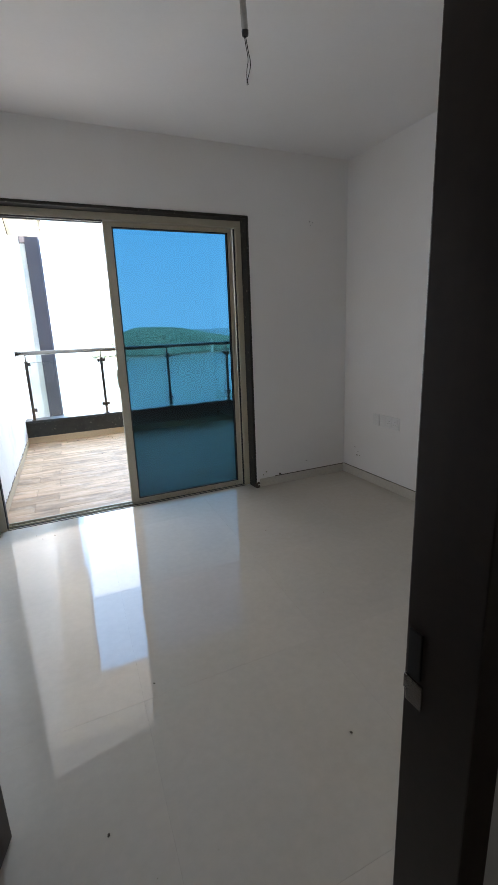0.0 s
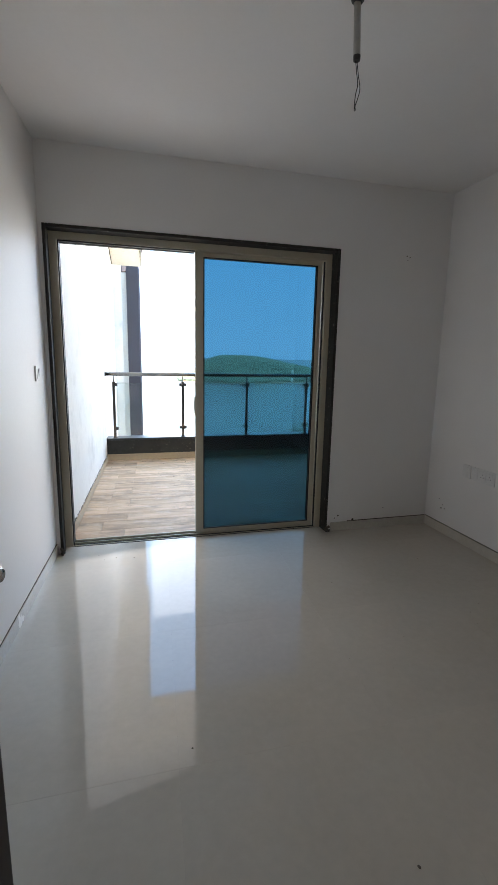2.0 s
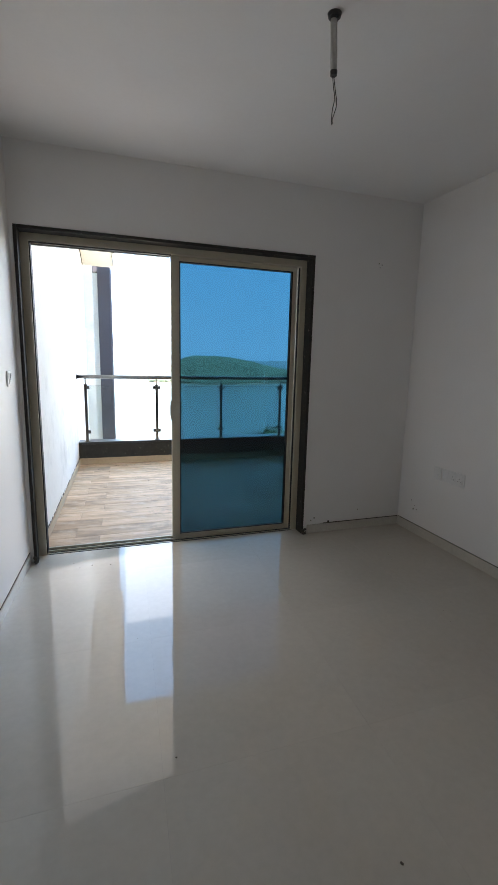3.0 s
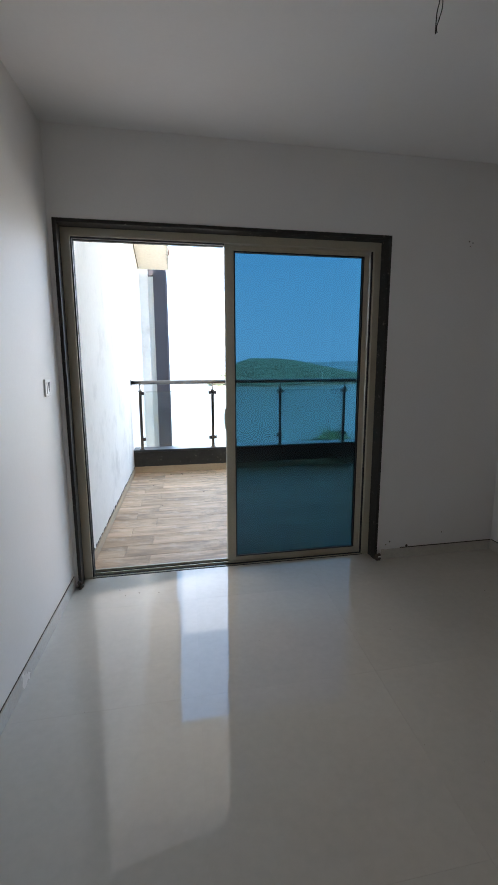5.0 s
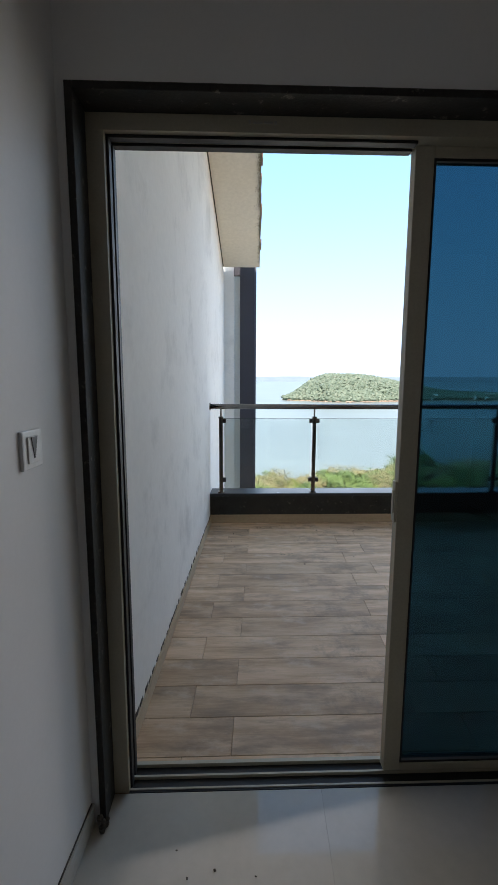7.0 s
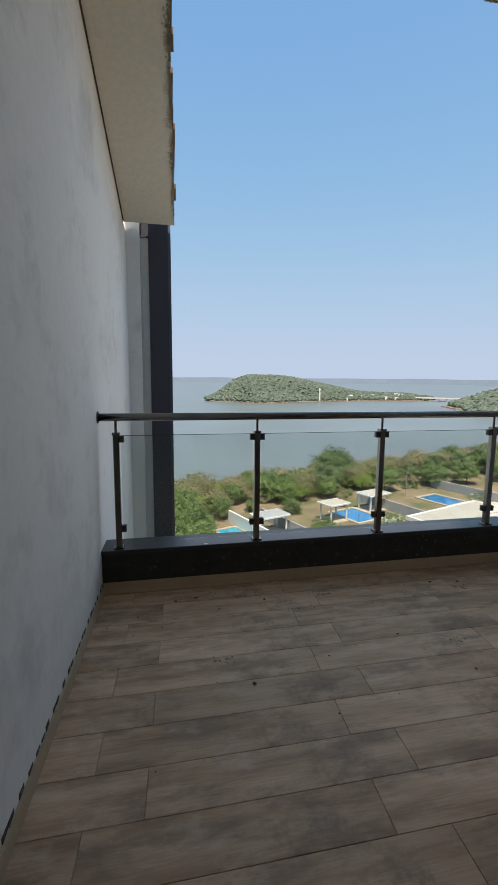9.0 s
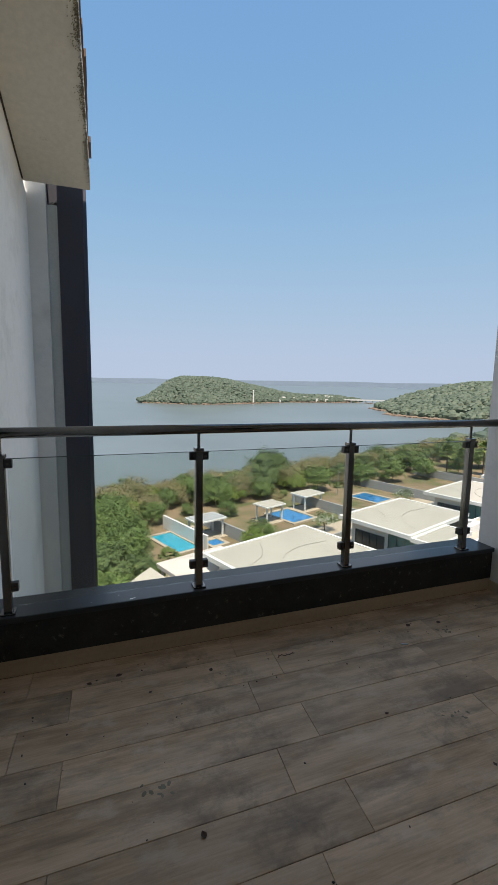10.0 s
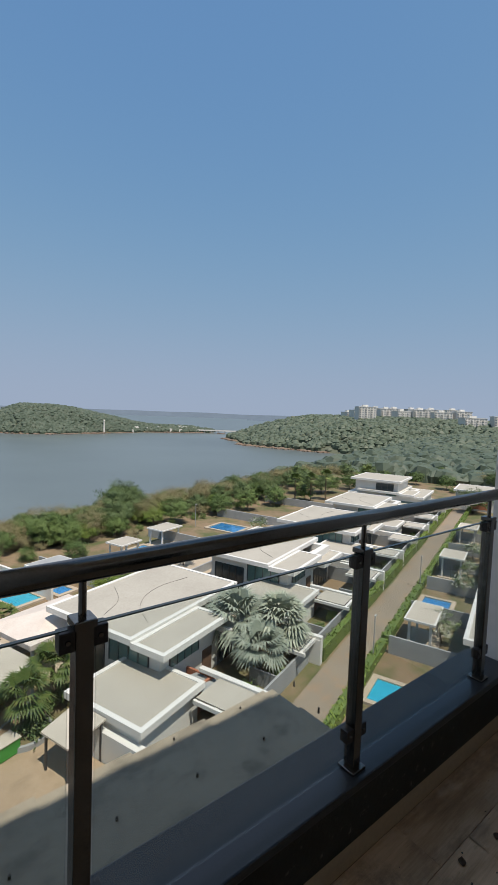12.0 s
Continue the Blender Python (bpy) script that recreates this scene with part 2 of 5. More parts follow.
POOLWATER = glass_pane("pool_water", (0.80, 0.95, 0.97), 0.0, 1.33)
ASPHALT = surf("worn_road", (0.21, 0.17, 0.125), (0.27, 0.22, 0.165), 0.9, 0.25, 8, 0.3, 0.01, stain=(0.33, 0.21, 0.12), stain_at=(0.52, 0.75))
GROUND = surf("dry_earth", (0.17, 0.115, 0.065), (0.26, 0.185, 0.11), 0.95, 0.06, 2.0, 0.4, 0.05, stain=(0.09, 0.10, 0.035), stain_at=(0.45, 0.62))
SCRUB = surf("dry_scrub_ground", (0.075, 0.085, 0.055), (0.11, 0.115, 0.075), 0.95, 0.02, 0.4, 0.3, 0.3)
VILLA = surf("villa_white_paint", (0.62, 0.595, 0.55), (0.70, 0.68, 0.64), 0.7, 0.4, 9, 0.1, 0.003)
ROOFTOP = surf("villa_roof_screed", (0.36, 0.325, 0.27), (0.43, 0.395, 0.335), 0.9, 0.3, 6, 0.2, 0.004, stain=(0.30, 0.265, 0.21), stain_at=(0.6, 0.85))
TENT = surf("pink_beige_roofing", (0.56, 0.47, 0.40), (0.68, 0.60, 0.53), 0.8, 0.7, 8, 0.2, 0.004)
SHEDROOF = surf("beige_shed_roof", (0.42, 0.37, 0.30), (0.52, 0.46, 0.38), 0.85, 0.5, 8, 0.2, 0.004)
TERRACOTTA = surf("terracotta_paint", (0.30, 0.11, 0.06), (0.40, 0.16, 0.09), 0.8, 0.6, 10, 0.2, 0.003)
GREYWALL = surf("grey_garden_wall", (0.26, 0.265, 0.265), (0.36, 0.365, 0.36), 0.85, 0.8, 12, 0.2, 0.004)
TIMBER = surf("brown_timber", (0.10, 0.055, 0.035), (0.17, 0.10, 0.065), 0.7, 1.5, 20, 0.2, 0.003)
DARKROOM = surf("shaded_glazing", (0.03, 0.04, 0.045), (0.05, 0.065, 0.07), 0.12, 2, 20, 0.0)
GREENGLASS = surf("green_glazing", (0.10, 0.17, 0.155), (0.14, 0.23, 0.21), 0.10, 1, 12, 0.0)
POOLTILE = surf("turquoise_pool_tile", (0.05, 0.40, 0.52), (0.08, 0.48, 0.60), 0.3, 1, 20, 0.05, 0.001)
POOLBLUE = surf("blue_pool_tile", (0.08, 0.24, 0.52), (0.12, 0.31, 0.60), 0.3, 1, 20, 0.05, 0.001)
DECK = surf("pool_deck_stone", (0.36, 0.29, 0.21), (0.46, 0.38, 0.29), 0.85, 0.6, 12, 0.2, 0.003)
SEA = water("sea_water", (0.125, 0.145, 0.142), 0.30, 0.35, 0.6)
BARK = surf("tree_bark", (0.10, 0.075, 0.05), (0.17, 0.13, 0.09), 0.9, 2, 20, 0.5, 0.02)
LEAF_A = leafy("leaves_green", (0.060, 0.100, 0.028), (0.135, 0.195, 0.055), (0.18, 0.21, 0.065))
LEAF_B = leafy("leaves_dark_green", (0.060, 0.095, 0.036), (0.125, 0.170, 0.060), (0.15, 0.18, 0.07))
LEAF_C = leafy("leaves_dry_olive", (0.14, 0.125, 0.062), (0.255, 0.22, 0.11), (0.30, 0.235, 0.14))
LEAF_D = leafy("leaves_bright", (0.085, 0.145, 0.025), (0.20, 0.255, 0.05), (0.26, 0.28, 0.06))
LEAF_S = leafy("silver_fronds", (0.20, 0.23, 0.18), (0.38, 0.41, 0.34), (0.46, 0.45, 0.37))
LEAF_P = leafy("palm_fronds", (0.05, 0.085, 0.02), (0.12, 0.16, 0.045), (0.22, 0.19, 0.07))
FLOWER = leafy("white_blossom", (0.5, 0.5, 0.45), (0.75, 0.74, 0.68))
PINK = leafy("pink_blossom", (0.35, 0.02, 0.06), (0.55, 0.05, 0.10))
# distant haze is painted into this foliage colour, hence the grey
WOODS = leafy("haze_greyed_woods", (0.074, 0.096, 0.068), (0.114, 0.138, 0.098), (0.148, 0.150, 0.112), 0.05)
YARD = surf("tan_earth_yard", (0.30, 0.215, 0.135), (0.40, 0.30, 0.20), 0.95, 0.3, 5, 0.3, 0.02, stain=(0.22, 0.16, 0.10), stain_at=(0.5, 0.75))
ROCK = surf("shore_rock", (0.13, 0.085, 0.06), (0.24, 0.17, 0.12), 0.9, 0.05, 0.6, 0.4, 0.3)
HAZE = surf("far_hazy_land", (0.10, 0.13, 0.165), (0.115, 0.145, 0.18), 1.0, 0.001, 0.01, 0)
PALE = surf("pale_apartment_wall", (0.62, 0.58, 0.53), (0.72, 0.68, 0.63), 0.8, 0.05, 0.5, 0)
FARWIN = surf("far_window", (0.20, 0.21, 0.22), (0.27, 0.28, 0.29), 0.6, 0.5, 3, 0)


# ---- mesh helpers ----
def part(name, bm, mat, parent=None, label="", m=None):
    me = bpy.data.meshes.new(name)
    bm.to_mesh(me)
    bm.free()
    me.materials.append(mat)
    ob = new(name, me)
    if parent:
        ob.parent = parent
    if m is not None:
        ob.matrix_basis = m
    if label:
        ob["label"] = label
    return ob


def thing(name, label, category, group="", m=None):
    ob = new(name)
    ob.empty_display_size = 0.1
    if m is not None:
        ob.matrix_basis = m
    return tagged(ob, label, category, group)


def structure(ob, label="", category=""):
    return tagged(ob, label, category, "", "structure")


def box(bm, x0, x1, y0, y1, z0, z1, bevel=0.0):
    r = bmesh.ops.create_cube(bm, size=1.0)
    vs = r["verts"]
    for v in vs:
        v.co = Vector((x0 + (v.co.x + 0.5) * (x1 - x0), y0 + (v.co.y + 0.5) * (y1 - y0), z0 + (v.co.z + 0.5) * (z1 - z0)))
    if bevel:
        es = list({e for v in vs for e in v.link_edges})
        bmesh.ops.bevel(bm, geom=es, offset=bevel, segments=2, affect="EDGES", profile=0.6)
    return bm


def boxes(*args, bevel=0.0):
    bm = bmesh.new()
    for a in args:
        box(bm, *a, bevel=bevel)
    return bm


def tube(bm, a, b, r0, r1=None, n=12):
    a, b = Vector(a), Vector(b)
    d = b - a
    m = Matrix.Translation((a + b) / 2) @ d.to_track_quat("Z", "Y").to_matrix().to_4x4()
    bmesh.ops.create_cone(bm, cap_ends=True, segments=n, radius1=r0, radius2=r0 if r1 is None else r1, depth=d.length, matrix=m)
    return bm


def smooth(ob):
    for p in ob.data.polygons:
        p.use_smooth = True
    return ob


def prism(bm, poly, z0, z1):
    """A prism on a plan polygon; z1 and z0 may be functions of (x, y)."""
    f0 = z0 if callable(z0) else (lambda x, y: z0)
    f1 = z1 if callable(z1) else (lambda x, y: z1)
    lo = [bm.verts.new((x, y, f0(x, y))) for x, y in poly]
    hi = [bm.verts.new((x, y, f1(x, y))) for x, y in poly]
    n = len(poly)
    bm.faces.new(lo[::-1])
    bm.faces.new(hi)
    for i in range(n):
        bm.faces.new((lo[i], lo[(i + 1) % n], hi[(i + 1) % n], hi[i]))
    bmesh.ops.recalc_face_normals(bm, faces=bm.faces[:])
    return bm


def one_prism(poly, z0, z1):
    return prism(bmesh.new(), poly, z0, z1)


rng0 = random.Random(3)

# ---- plan ----
Y_DOOR0, Y_DOOR1 = 0.46, 0.56          # wall with the entrance door
Y_IN, Y_OUT = 3.60, 3.82               # wall with the sliding door
X_R, CEIL_Z = 2.60, 2.675
BX_R, B_Z = 2.99, -0.042               # balcony's right wall and floor


def room_left(y):
    return -0.405 + 0.07 * (y - 3.6)


def balc_left(y):
    return -0.20 + 0.06 * (y - 6.6)


# ---- large structure: room ----
structure(part("wall_left", one_prism([(room_left(0.3), 0.3), (room_left(3.6), 3.6), (-0.8, 3.6), (-0.9, 0.3)], -0.02, CEIL_Z), PAINT), "plain white painted room wall", "wall")
structure(part("wall_right", boxes((X_R, X_R + 0.2, 0.3, Y_OUT, -0.02, CEIL_Z)), PAINT), "plain white painted room wall with low socket plates", "wall")
structure(part("wall_front", boxes((-0.8, -0.382, Y_IN, Y_OUT, -0.05, CEIL_Z), (1.668, BX_R + 0.2, Y_IN, Y_OUT, -0.05, CEIL_Z), (-0.382, 1.668, Y_IN, Y_OUT, 2.202, CEIL_Z)), PAINT), "white wall round the sliding balcony door", "wall")
structure(part("wall_entrance", boxes((-1.4, -0.515, Y_DOOR0, Y_DOOR1, -0.02, CEIL_Z), (0.470, X_R, Y_DOOR0, Y_DOOR1, -0.02, CEIL_Z), (-0.515, 0.470, Y_DOOR0, Y_DOOR1, 2.13, CEIL_Z)), PAINT), "white wall with the dark entrance door frame", "wall")
structure(part("ceiling", boxes((-1.4, X_R + 0.2, -1.6, Y_OUT, CEIL_Z, CEIL_Z + 0.15)), CEIL), "flat off-white painted ceiling", "ceiling")
structure(part("wall_hall", boxes((-1.4, -1.25, -1.6, Y_DOOR0, -0.02, CEIL_Z), (1.25, 1.4, -1.6, Y_DOOR0, -0.02, CEIL_Z), (-1.25, 1.25, -1.6, -1.45, -0.02, CEIL_Z)), PAINT), "plain painted hall walls behind the entrance", "wall")
floor = structure(part("floor", boxes((-1.4, X_R + 0.2, -1.6, 3.70, -0.12, -0.006)), GROUT), "polished cream vitrified tile floor", "floor")

# skirting tiles of the room
bm = bmesh.new()
prism(bm, [(room_left(0.6) + 0.009, 0.6), (room_left(3.595) + 0.009, 3.595), (room_left(3.595) - 0.01, 3.595), (room_left(0.6) - 0.01, 0.6)], -0.005, 0.075)
box(bm, X_R - 0.010, X_R + 0.01, 0.57, 3.590, -0.005, 0.075)
box(bm, 1.70, X_R - 0.011, Y_IN - 0.010, Y_IN + 0.01, -0.005, 0.070)
structure(part("baseboard", bm, SKIRT), "low cream tile skirting along the walls", "baseboard")
bm = bmesh.new()
prism(bm, [(room_left(0.6) + 0.004, 0.6), (room_left(3.59) + 0.004, 3.59), (room_left(3.59) - 0.01, 3.59), (room_left(0.6) - 0.01, 0.6)], 0.0755, 0.079)
box(bm, X_R - 0.005, X_R + 0.01, 0.57, 3.59, 0.0755, 0.079)
box(bm, 1.85, X_R - 0.006, Y_IN - 0.005, Y_IN + 0.01, 0.0705, 0.076)
structure(part("trim", bm, MORTAR), "dark open joint above the skirting", "trim")

# granite lining of the sliding door's opening
lining = structure(thing("door_lining", "", ""), "rough dark granite lining round the sliding door", "door frame")
part("jamb_stone", boxes((-0.380, -0.360, Y_IN - 0.006, 3.70, 0.0, 2.20), bevel=0.002), GRANITE_ROUGH, lining)
part("jamb_stone", boxes((1.646, 1.666, Y_IN - 0.006, 3.70, 0.0, 2.20), bevel=0.002), GRANITE_ROUGH, lining)
part("head_stone", boxes((-0.3595, 1.6455, Y_IN - 0.006, 3.70, 2.180, 2.20), bevel=0.002), GRANITE_ROUGH, lining)
bm = bmesh.new()
for cx, cy, k in ((-0.375, 3.575, 1), (1.672, 3.578, -1)):
    for _ in range(14):
        r = rng0.uniform(0.005, 0.014)
        bmesh.ops.create_icosphere(bm, subdivisions=1, radius=r, matrix=pose(cx + k * abs(rng0.gauss(0, 0.012)), cy + rng0.gauss(0, 0.012), r * 0.4 + abs(rng0.gauss(0, 0.018))))
structure(part("broken_plaster", bm, MORTAR), "broken dark plaster at the foot of the door lining", "rubble")

# ---- sliding door ----
door = structure(thing("sliding_door", "", ""), "beige aluminium sliding door, left half open, blue tinted pane", "sliding door")
part("outer_frame", boxes((-0.384, -0.311, 3.7005, 3.81, 0.0, 2.136), (1.602, 1.670, 3.7005, 3.81, 0.0, 2.136), (-0.384, 1.670, 3.7005, 3.81, 2.136, 2.205), bevel=0.001), ALU, door)
part("threshold", boxes((-0.311, 1.602, 3.708, 3.715, -0.006, 0.004), (-0.311, 1.602, 3.755, 3.763, -0.03, 0.008), (-0.311, 1.602, 3.805, 3.82, -0.03, 0.010)), ALU, door)
part("track", boxes((-0.311, 1.602, 3.7005, 3.708, -0.03, 0.001), (-0.311, 1.602, 3.715, 3.755, -0.03, -0.004), (-0.311, 1.602, 3.763, 3.805, -0.03, -0.004), (-0.311, -0.303, 3.722, 3.750, 0, 2.128), (-0.311, -0.303, 3.770, 3.798, 0, 2.128), (-0.311, 0.60, 3.722, 3.750, 2.127, 2.1355), (-0.311, 0.60, 3.770, 3.798, 2.127, 2.1355), (1.593, 1.6015, 3.722, 3.735, 0.0, 2.128)), GASKET, door)
sash = part("sash_frame", boxes((0.606, 0.664, 3.752, 3.792, 0.012, 2.135), (1.584, 1.592, 3.752, 3.792, 0.012, 2.135), (0.664, 1.584, 3.752, 3.792, 0.012, 0.040), (0.664, 1.584, 3.752, 3.792, 2.104, 2.135), (1.557, 1.584, 3.752, 3.792, 0.040, 2.104), bevel=0.002), ALU, door)
part("gasket", boxes((0.664, 0.673, 3.757, 3.787, 0.040, 2.104), (1.548, 1.557, 3.757, 3.787, 0.040, 2.104), (0.673, 1.548, 3.757, 3.787, 0.040, 0.048), (0.673, 1.548, 3.757, 3.787, 2.096, 2.104)), GASKET, sash)
pane = part("pane", boxes((0.673, 1.548, 3.769, 3.775, 0.048, 2.096)), BLUE_GLASS, sash, "blue tinted glass")
pane.visible_shadow = False
part("frame_marking", boxes((0.10, 0.106, 3.698, 3.7005, 2.158, 2.168), (0.112, 0.140, 3.698, 3.7005, 2.159, 2.164), (0.145, 0.170, 3.698, 3.7005, 2.159, 2.165), (0.174, 0.181, 3.698, 3.7005, 2.158, 2.167)), CONDUIT, door, "small dark illegible marking")
lat = boxes((0.598, 0.607, 3.756, 3.786, 0.96, 1.10), (0.594, 0.600, 3.763, 3.779, 0.99, 1.07), bevel=0.002)
part("latch", lat, ALU, sash)

# ---- entrance door frame and leaf ----
ent = structure(thing("door_1", "", ""), "dark brown wooden entrance door standing open", "door")
bm = boxes((0.420, 0.470, 0.455, 0.557, 0, 2.13), bevel=0.002)
part("jamb", bm, DOORWOOD, ent)
part("jamb", boxes((-0.515, -0.465, 0.455, 0.565, 0, 2.13), bevel=0.002), DOORWOOD, ent)
part("jamb", boxes((-0.465, 0.420, 0.455, 0.557, 2.08, 2.13), bevel=0.002), DOORWOOD, ent)
part("strike_plate", boxes((0.4175, 0.4205, 0.526, 0.552, 0.905, 0.940), (0.413, 0.4185, 0.546, 0.552, 0.925, 0.945), bevel=0.001), CHROME, ent)
part("strike_recess", boxes((0.4165, 0.4205, 0.530, 0.550, 0.945, 1.010), bevel=0.001), GASKET, ent)
leaf_m = pose(-0.455, 0.545, 0, 0, 0, 72.5)
leaf = part("leaf", boxes((0.0, 0.86, 0.0, 0.035, 0.008, 2.07), bevel=0.003), DOORWOOD, ent, "", leaf_m)
bm = bmesh.new()
for x0, x1, z0, z1 in ((0.13, 0.73, 0.14, 0.82), (0.13, 0.73, 1.06, 1.94)):
    box(bm, x0, x1, -0.006, 0.001, z0, z0 + 0.05, 0.003)
    box(bm, x0, x1, -0.006, 0.001, z1 - 0.05, z1, 0.003)
    box(bm, x0, x0 + 0.05, -0.006, 0.001, z0 + 0.05, z1 - 0.05, 0.003)
    box(bm, x1 - 0.05, x1, -0.006, 0.001, z0 + 0.05, z1 - 0.05, 0.003)
part("panel_moulding", bm, DOORWOOD, leaf)
bm = bmesh.new()
tube(bm, (0.795, 0.001, 0.955), (0.795, -0.009, 0.955), 0.036, 0.031, 32)
tube(bm, (0.795, -0.008, 0.955), (0.795, -0.036, 0.955), 0.0125, 0.011, 20)
bmesh.ops.create_uvsphere(bm, u_segments=24, v_segments=14, radius=0.027, matrix=pose(0.795, -0.055, 0.955) @ Matrix.Diagonal((1, 0.82, 1, 1)))
tube(bm, (0.795, -0.070, 0.955), (0.795, -0.079, 0.955), 0.016, 0.013, 20)
smooth(part("door_knob", bm, CHROME, leaf, "satin nickel knob on a round rose"))

# ---- things in the room ----
lamp = thing("hanging_light_wire", "bare wire pair hanging from a grey ceiling conduit", "light wiring")
lx, ly = 0.953, 2.08
bm = bmesh.new()
tube(bm, (lx, ly, CEIL_Z), (lx, ly, CEIL_Z - 0.012), 0.026, 0.023, 24)
tube(bm, (lx, ly, CEIL_Z - 0.012), (lx, ly, CEIL_Z - 0.020), 0.018, 0.016, 16)
part("ceiling_rose", bm, DARKPL, lamp)
smooth(part("conduit", tube(bmesh.new(), (lx - 0.002, ly, CEIL_Z - 0.015), (lx + 0.008, ly, 2.486), 0.0125, 0.0125, 16), CONDUIT, lamp))
part("end_cap", tube(bmesh.new(), (lx + 0.008, ly, 2.490), (lx + 0.008, ly, 2.474), 0.0135, 0.0125, 16), DARKPL, lamp)


def wire(name, pts, r, mat, parent=None):
    cu = bpy.data.curves.new(name, "CURVE")
    cu.dimensions, cu.bevel_depth, cu.bevel_resolution = "3D", r, 2
    sp = cu.splines.new("BEZIER")
    sp.bezier_points.add(len(pts) - 1)
    for bp, p in zip(sp.bezier_points, pts):
        bp.co = p
        bp.handle_left_type = bp.handle_right_type = "AUTO"
    tmp = bpy.data.objects.new(name, cu)
    scene.collection.objects.link(tmp)
    dg = bpy.context.evaluated_depsgraph_get()
    me = bpy.data.meshes.new_from_object(tmp.evaluated_get(dg))
    bpy.data.objects.remove(tmp)
    me.materials.clear()
    me.materials.append(mat)
    ob = new(name, me)
    if parent:
        ob.parent = parent
    return ob


for pts in ([(0.004, 2.478), (0.012, 2.44), (0.020, 2.40), (0.012, 2.36), (0.011, 2.31)], [(0.010, 2.478), (0.022, 2.43), (0.032, 2.39), (0.022, 2.35), (0.014, 2.325), (0.017, 2.314)]):
    wire("wire", [(lx + dx, ly + 0.3 * dx, z) for dx, z in pts], 0.0015, GASKET, lamp)


def switch_plate(name, label, m, modules, w, h):
    """A wall plate in the local x-z plane, facing -y, with raised modules."""
    t = thing(name, label, "wall switch" if name == "light_switch" else "wall socket", "", m)
    part("cover_plate", boxes((-w / 2, w / 2, -0.009, 0.002, -h / 2, h / 2), bevel=0.004), PLASTIC, t)
    for kind, x, mw in modules:
        part("module", boxes((x - mw / 2, x + mw / 2, -0.0125, -0.008, -h * 0.34, h * 0.34), bevel=0.0015), PLASTIC, t)
        if kind == "socket":
            bm = bmesh.new()
            for dx, dz in ((-0.012, -0.008), (0.012, -0.008), (0, 0.012)):
                tube(bm, (x + dx, -0.0122, dz), (x + dx, -0.0130, dz), 0.0032, 0.0032, 10)
            part("socket_holes", bm, DARKPL, t)
        if kind == "rocker":
            bm = bmesh.new()
            vs = [bm.verts.new(p) for p in ((x - 0.013, -0.0128, 0.030), (x + 0.013, -0.0128, 0.030), (x + 0.002, -0.0128, -0.02), (x - 0.002, -0.0128, -0.02), (x - 0.013, -0.0150, 0.030), (x + 0.013, -0.0150, 0.030), (x + 0.002, -0.0136, -0.02), (x - 0.002, -0.0136, -0.02))]
            for q in ((4, 5, 6, 7), (0, 1, 5, 4), (2, 3, 7, 6), (1, 2, 6, 5), (3, 0, 4, 7)):
                bm.faces.new([vs[i] for i in q])
            part("rocker_wedge", bm, DARKPL, t)
    return t


switch_plate("light_switch", "white plastic light switch with a dark wedge rocker", pose(room_left(3.36), 3.36, 1.276, 0, 0, 90 - 4), [("rocker", 0, 0.050)], 0.088, 0.092)
switch_plate("wall_socket", "small white single switch plate low on the wall", pose(X_R, 3.150, 0.575, 0, 0, -90), [("plain", 0, 0.036)], 0.082, 0.10)
switch_plate("wall_socket", "wide white socket plate low on the wall", pose(X_R, 2.985, 0.575, 0, 0, -90), [("plain", -0.07, 0.045), ("socket", 0.0, 0.06), ("socket", 0.068, 0.05)], 0.225, 0.10)

# screw holes and chips in the paint
bm = bmesh.new()
for x, z, r in ((2.225, 2.19, 0.006), (2.252, 2.182, 0.005), (2.235, 2.160, 0.004), (1.735, 0.105, 0.006), (1.765, 0.125, 0.008), (2.18, 0.165, 0.005), (1.90, 0.083, 0.012)):
    tube(bm, (x, Y_IN + 0.004, z), (x, Y_IN - 0.0015, z), r, r * 0.8, 7)
for y, z, r in ((3.40, 0.20, 0.009), (3.385, 0.235, 0.005), (3.43, 0.27, 0.006), (3.36, 0.205, 0.006)):
    tube(bm, (X_R + 0.004, y, z), (X_R - 0.0015, y, z), r, r * 0.8, 7)
structure(part("wall_chips", bm, MORTAR), "small chips and screw holes in the paint", "wall marks")

# grit on the tiles
rng = random.Random(4)


def grit(name, label, spots, z, mat):
    bm = bmesh.new()
    for x, y, r in spots:
        m = pose(x, y, z + r * 0.3, rng.uniform(-20, 20), rng.uniform(-20, 20), rng.uniform(0, 360)) @ Matrix.Diagonal((1, rng.uniform(0.5, 0.9), 0.45, 1))
        bmesh.ops.create_icosphere(bm, subdivisions=1, radius=r, matrix=m)
    return tagged(part(name, bm, mat), label, "debris", "", "stuff")


grit("grit", "dark specks of grit on the tile floor", [(0.859, 1.21, 0.007), (0.05, 1.25, 0.006), (0.30, 1.75, 0.005), (0.12, 3.42, 0.004), (-0.12, 3.50, 0.004), (-0.08, 3.42, 0.006), (0.0, 3.44, 0.005)]
     + [(rng.uniform(-0.3, 2.3), rng.uniform(0.8, 3.5), rng.uniform(0.0012, 0.0025)) for _ in range(22)], 0.0, MORTAR)

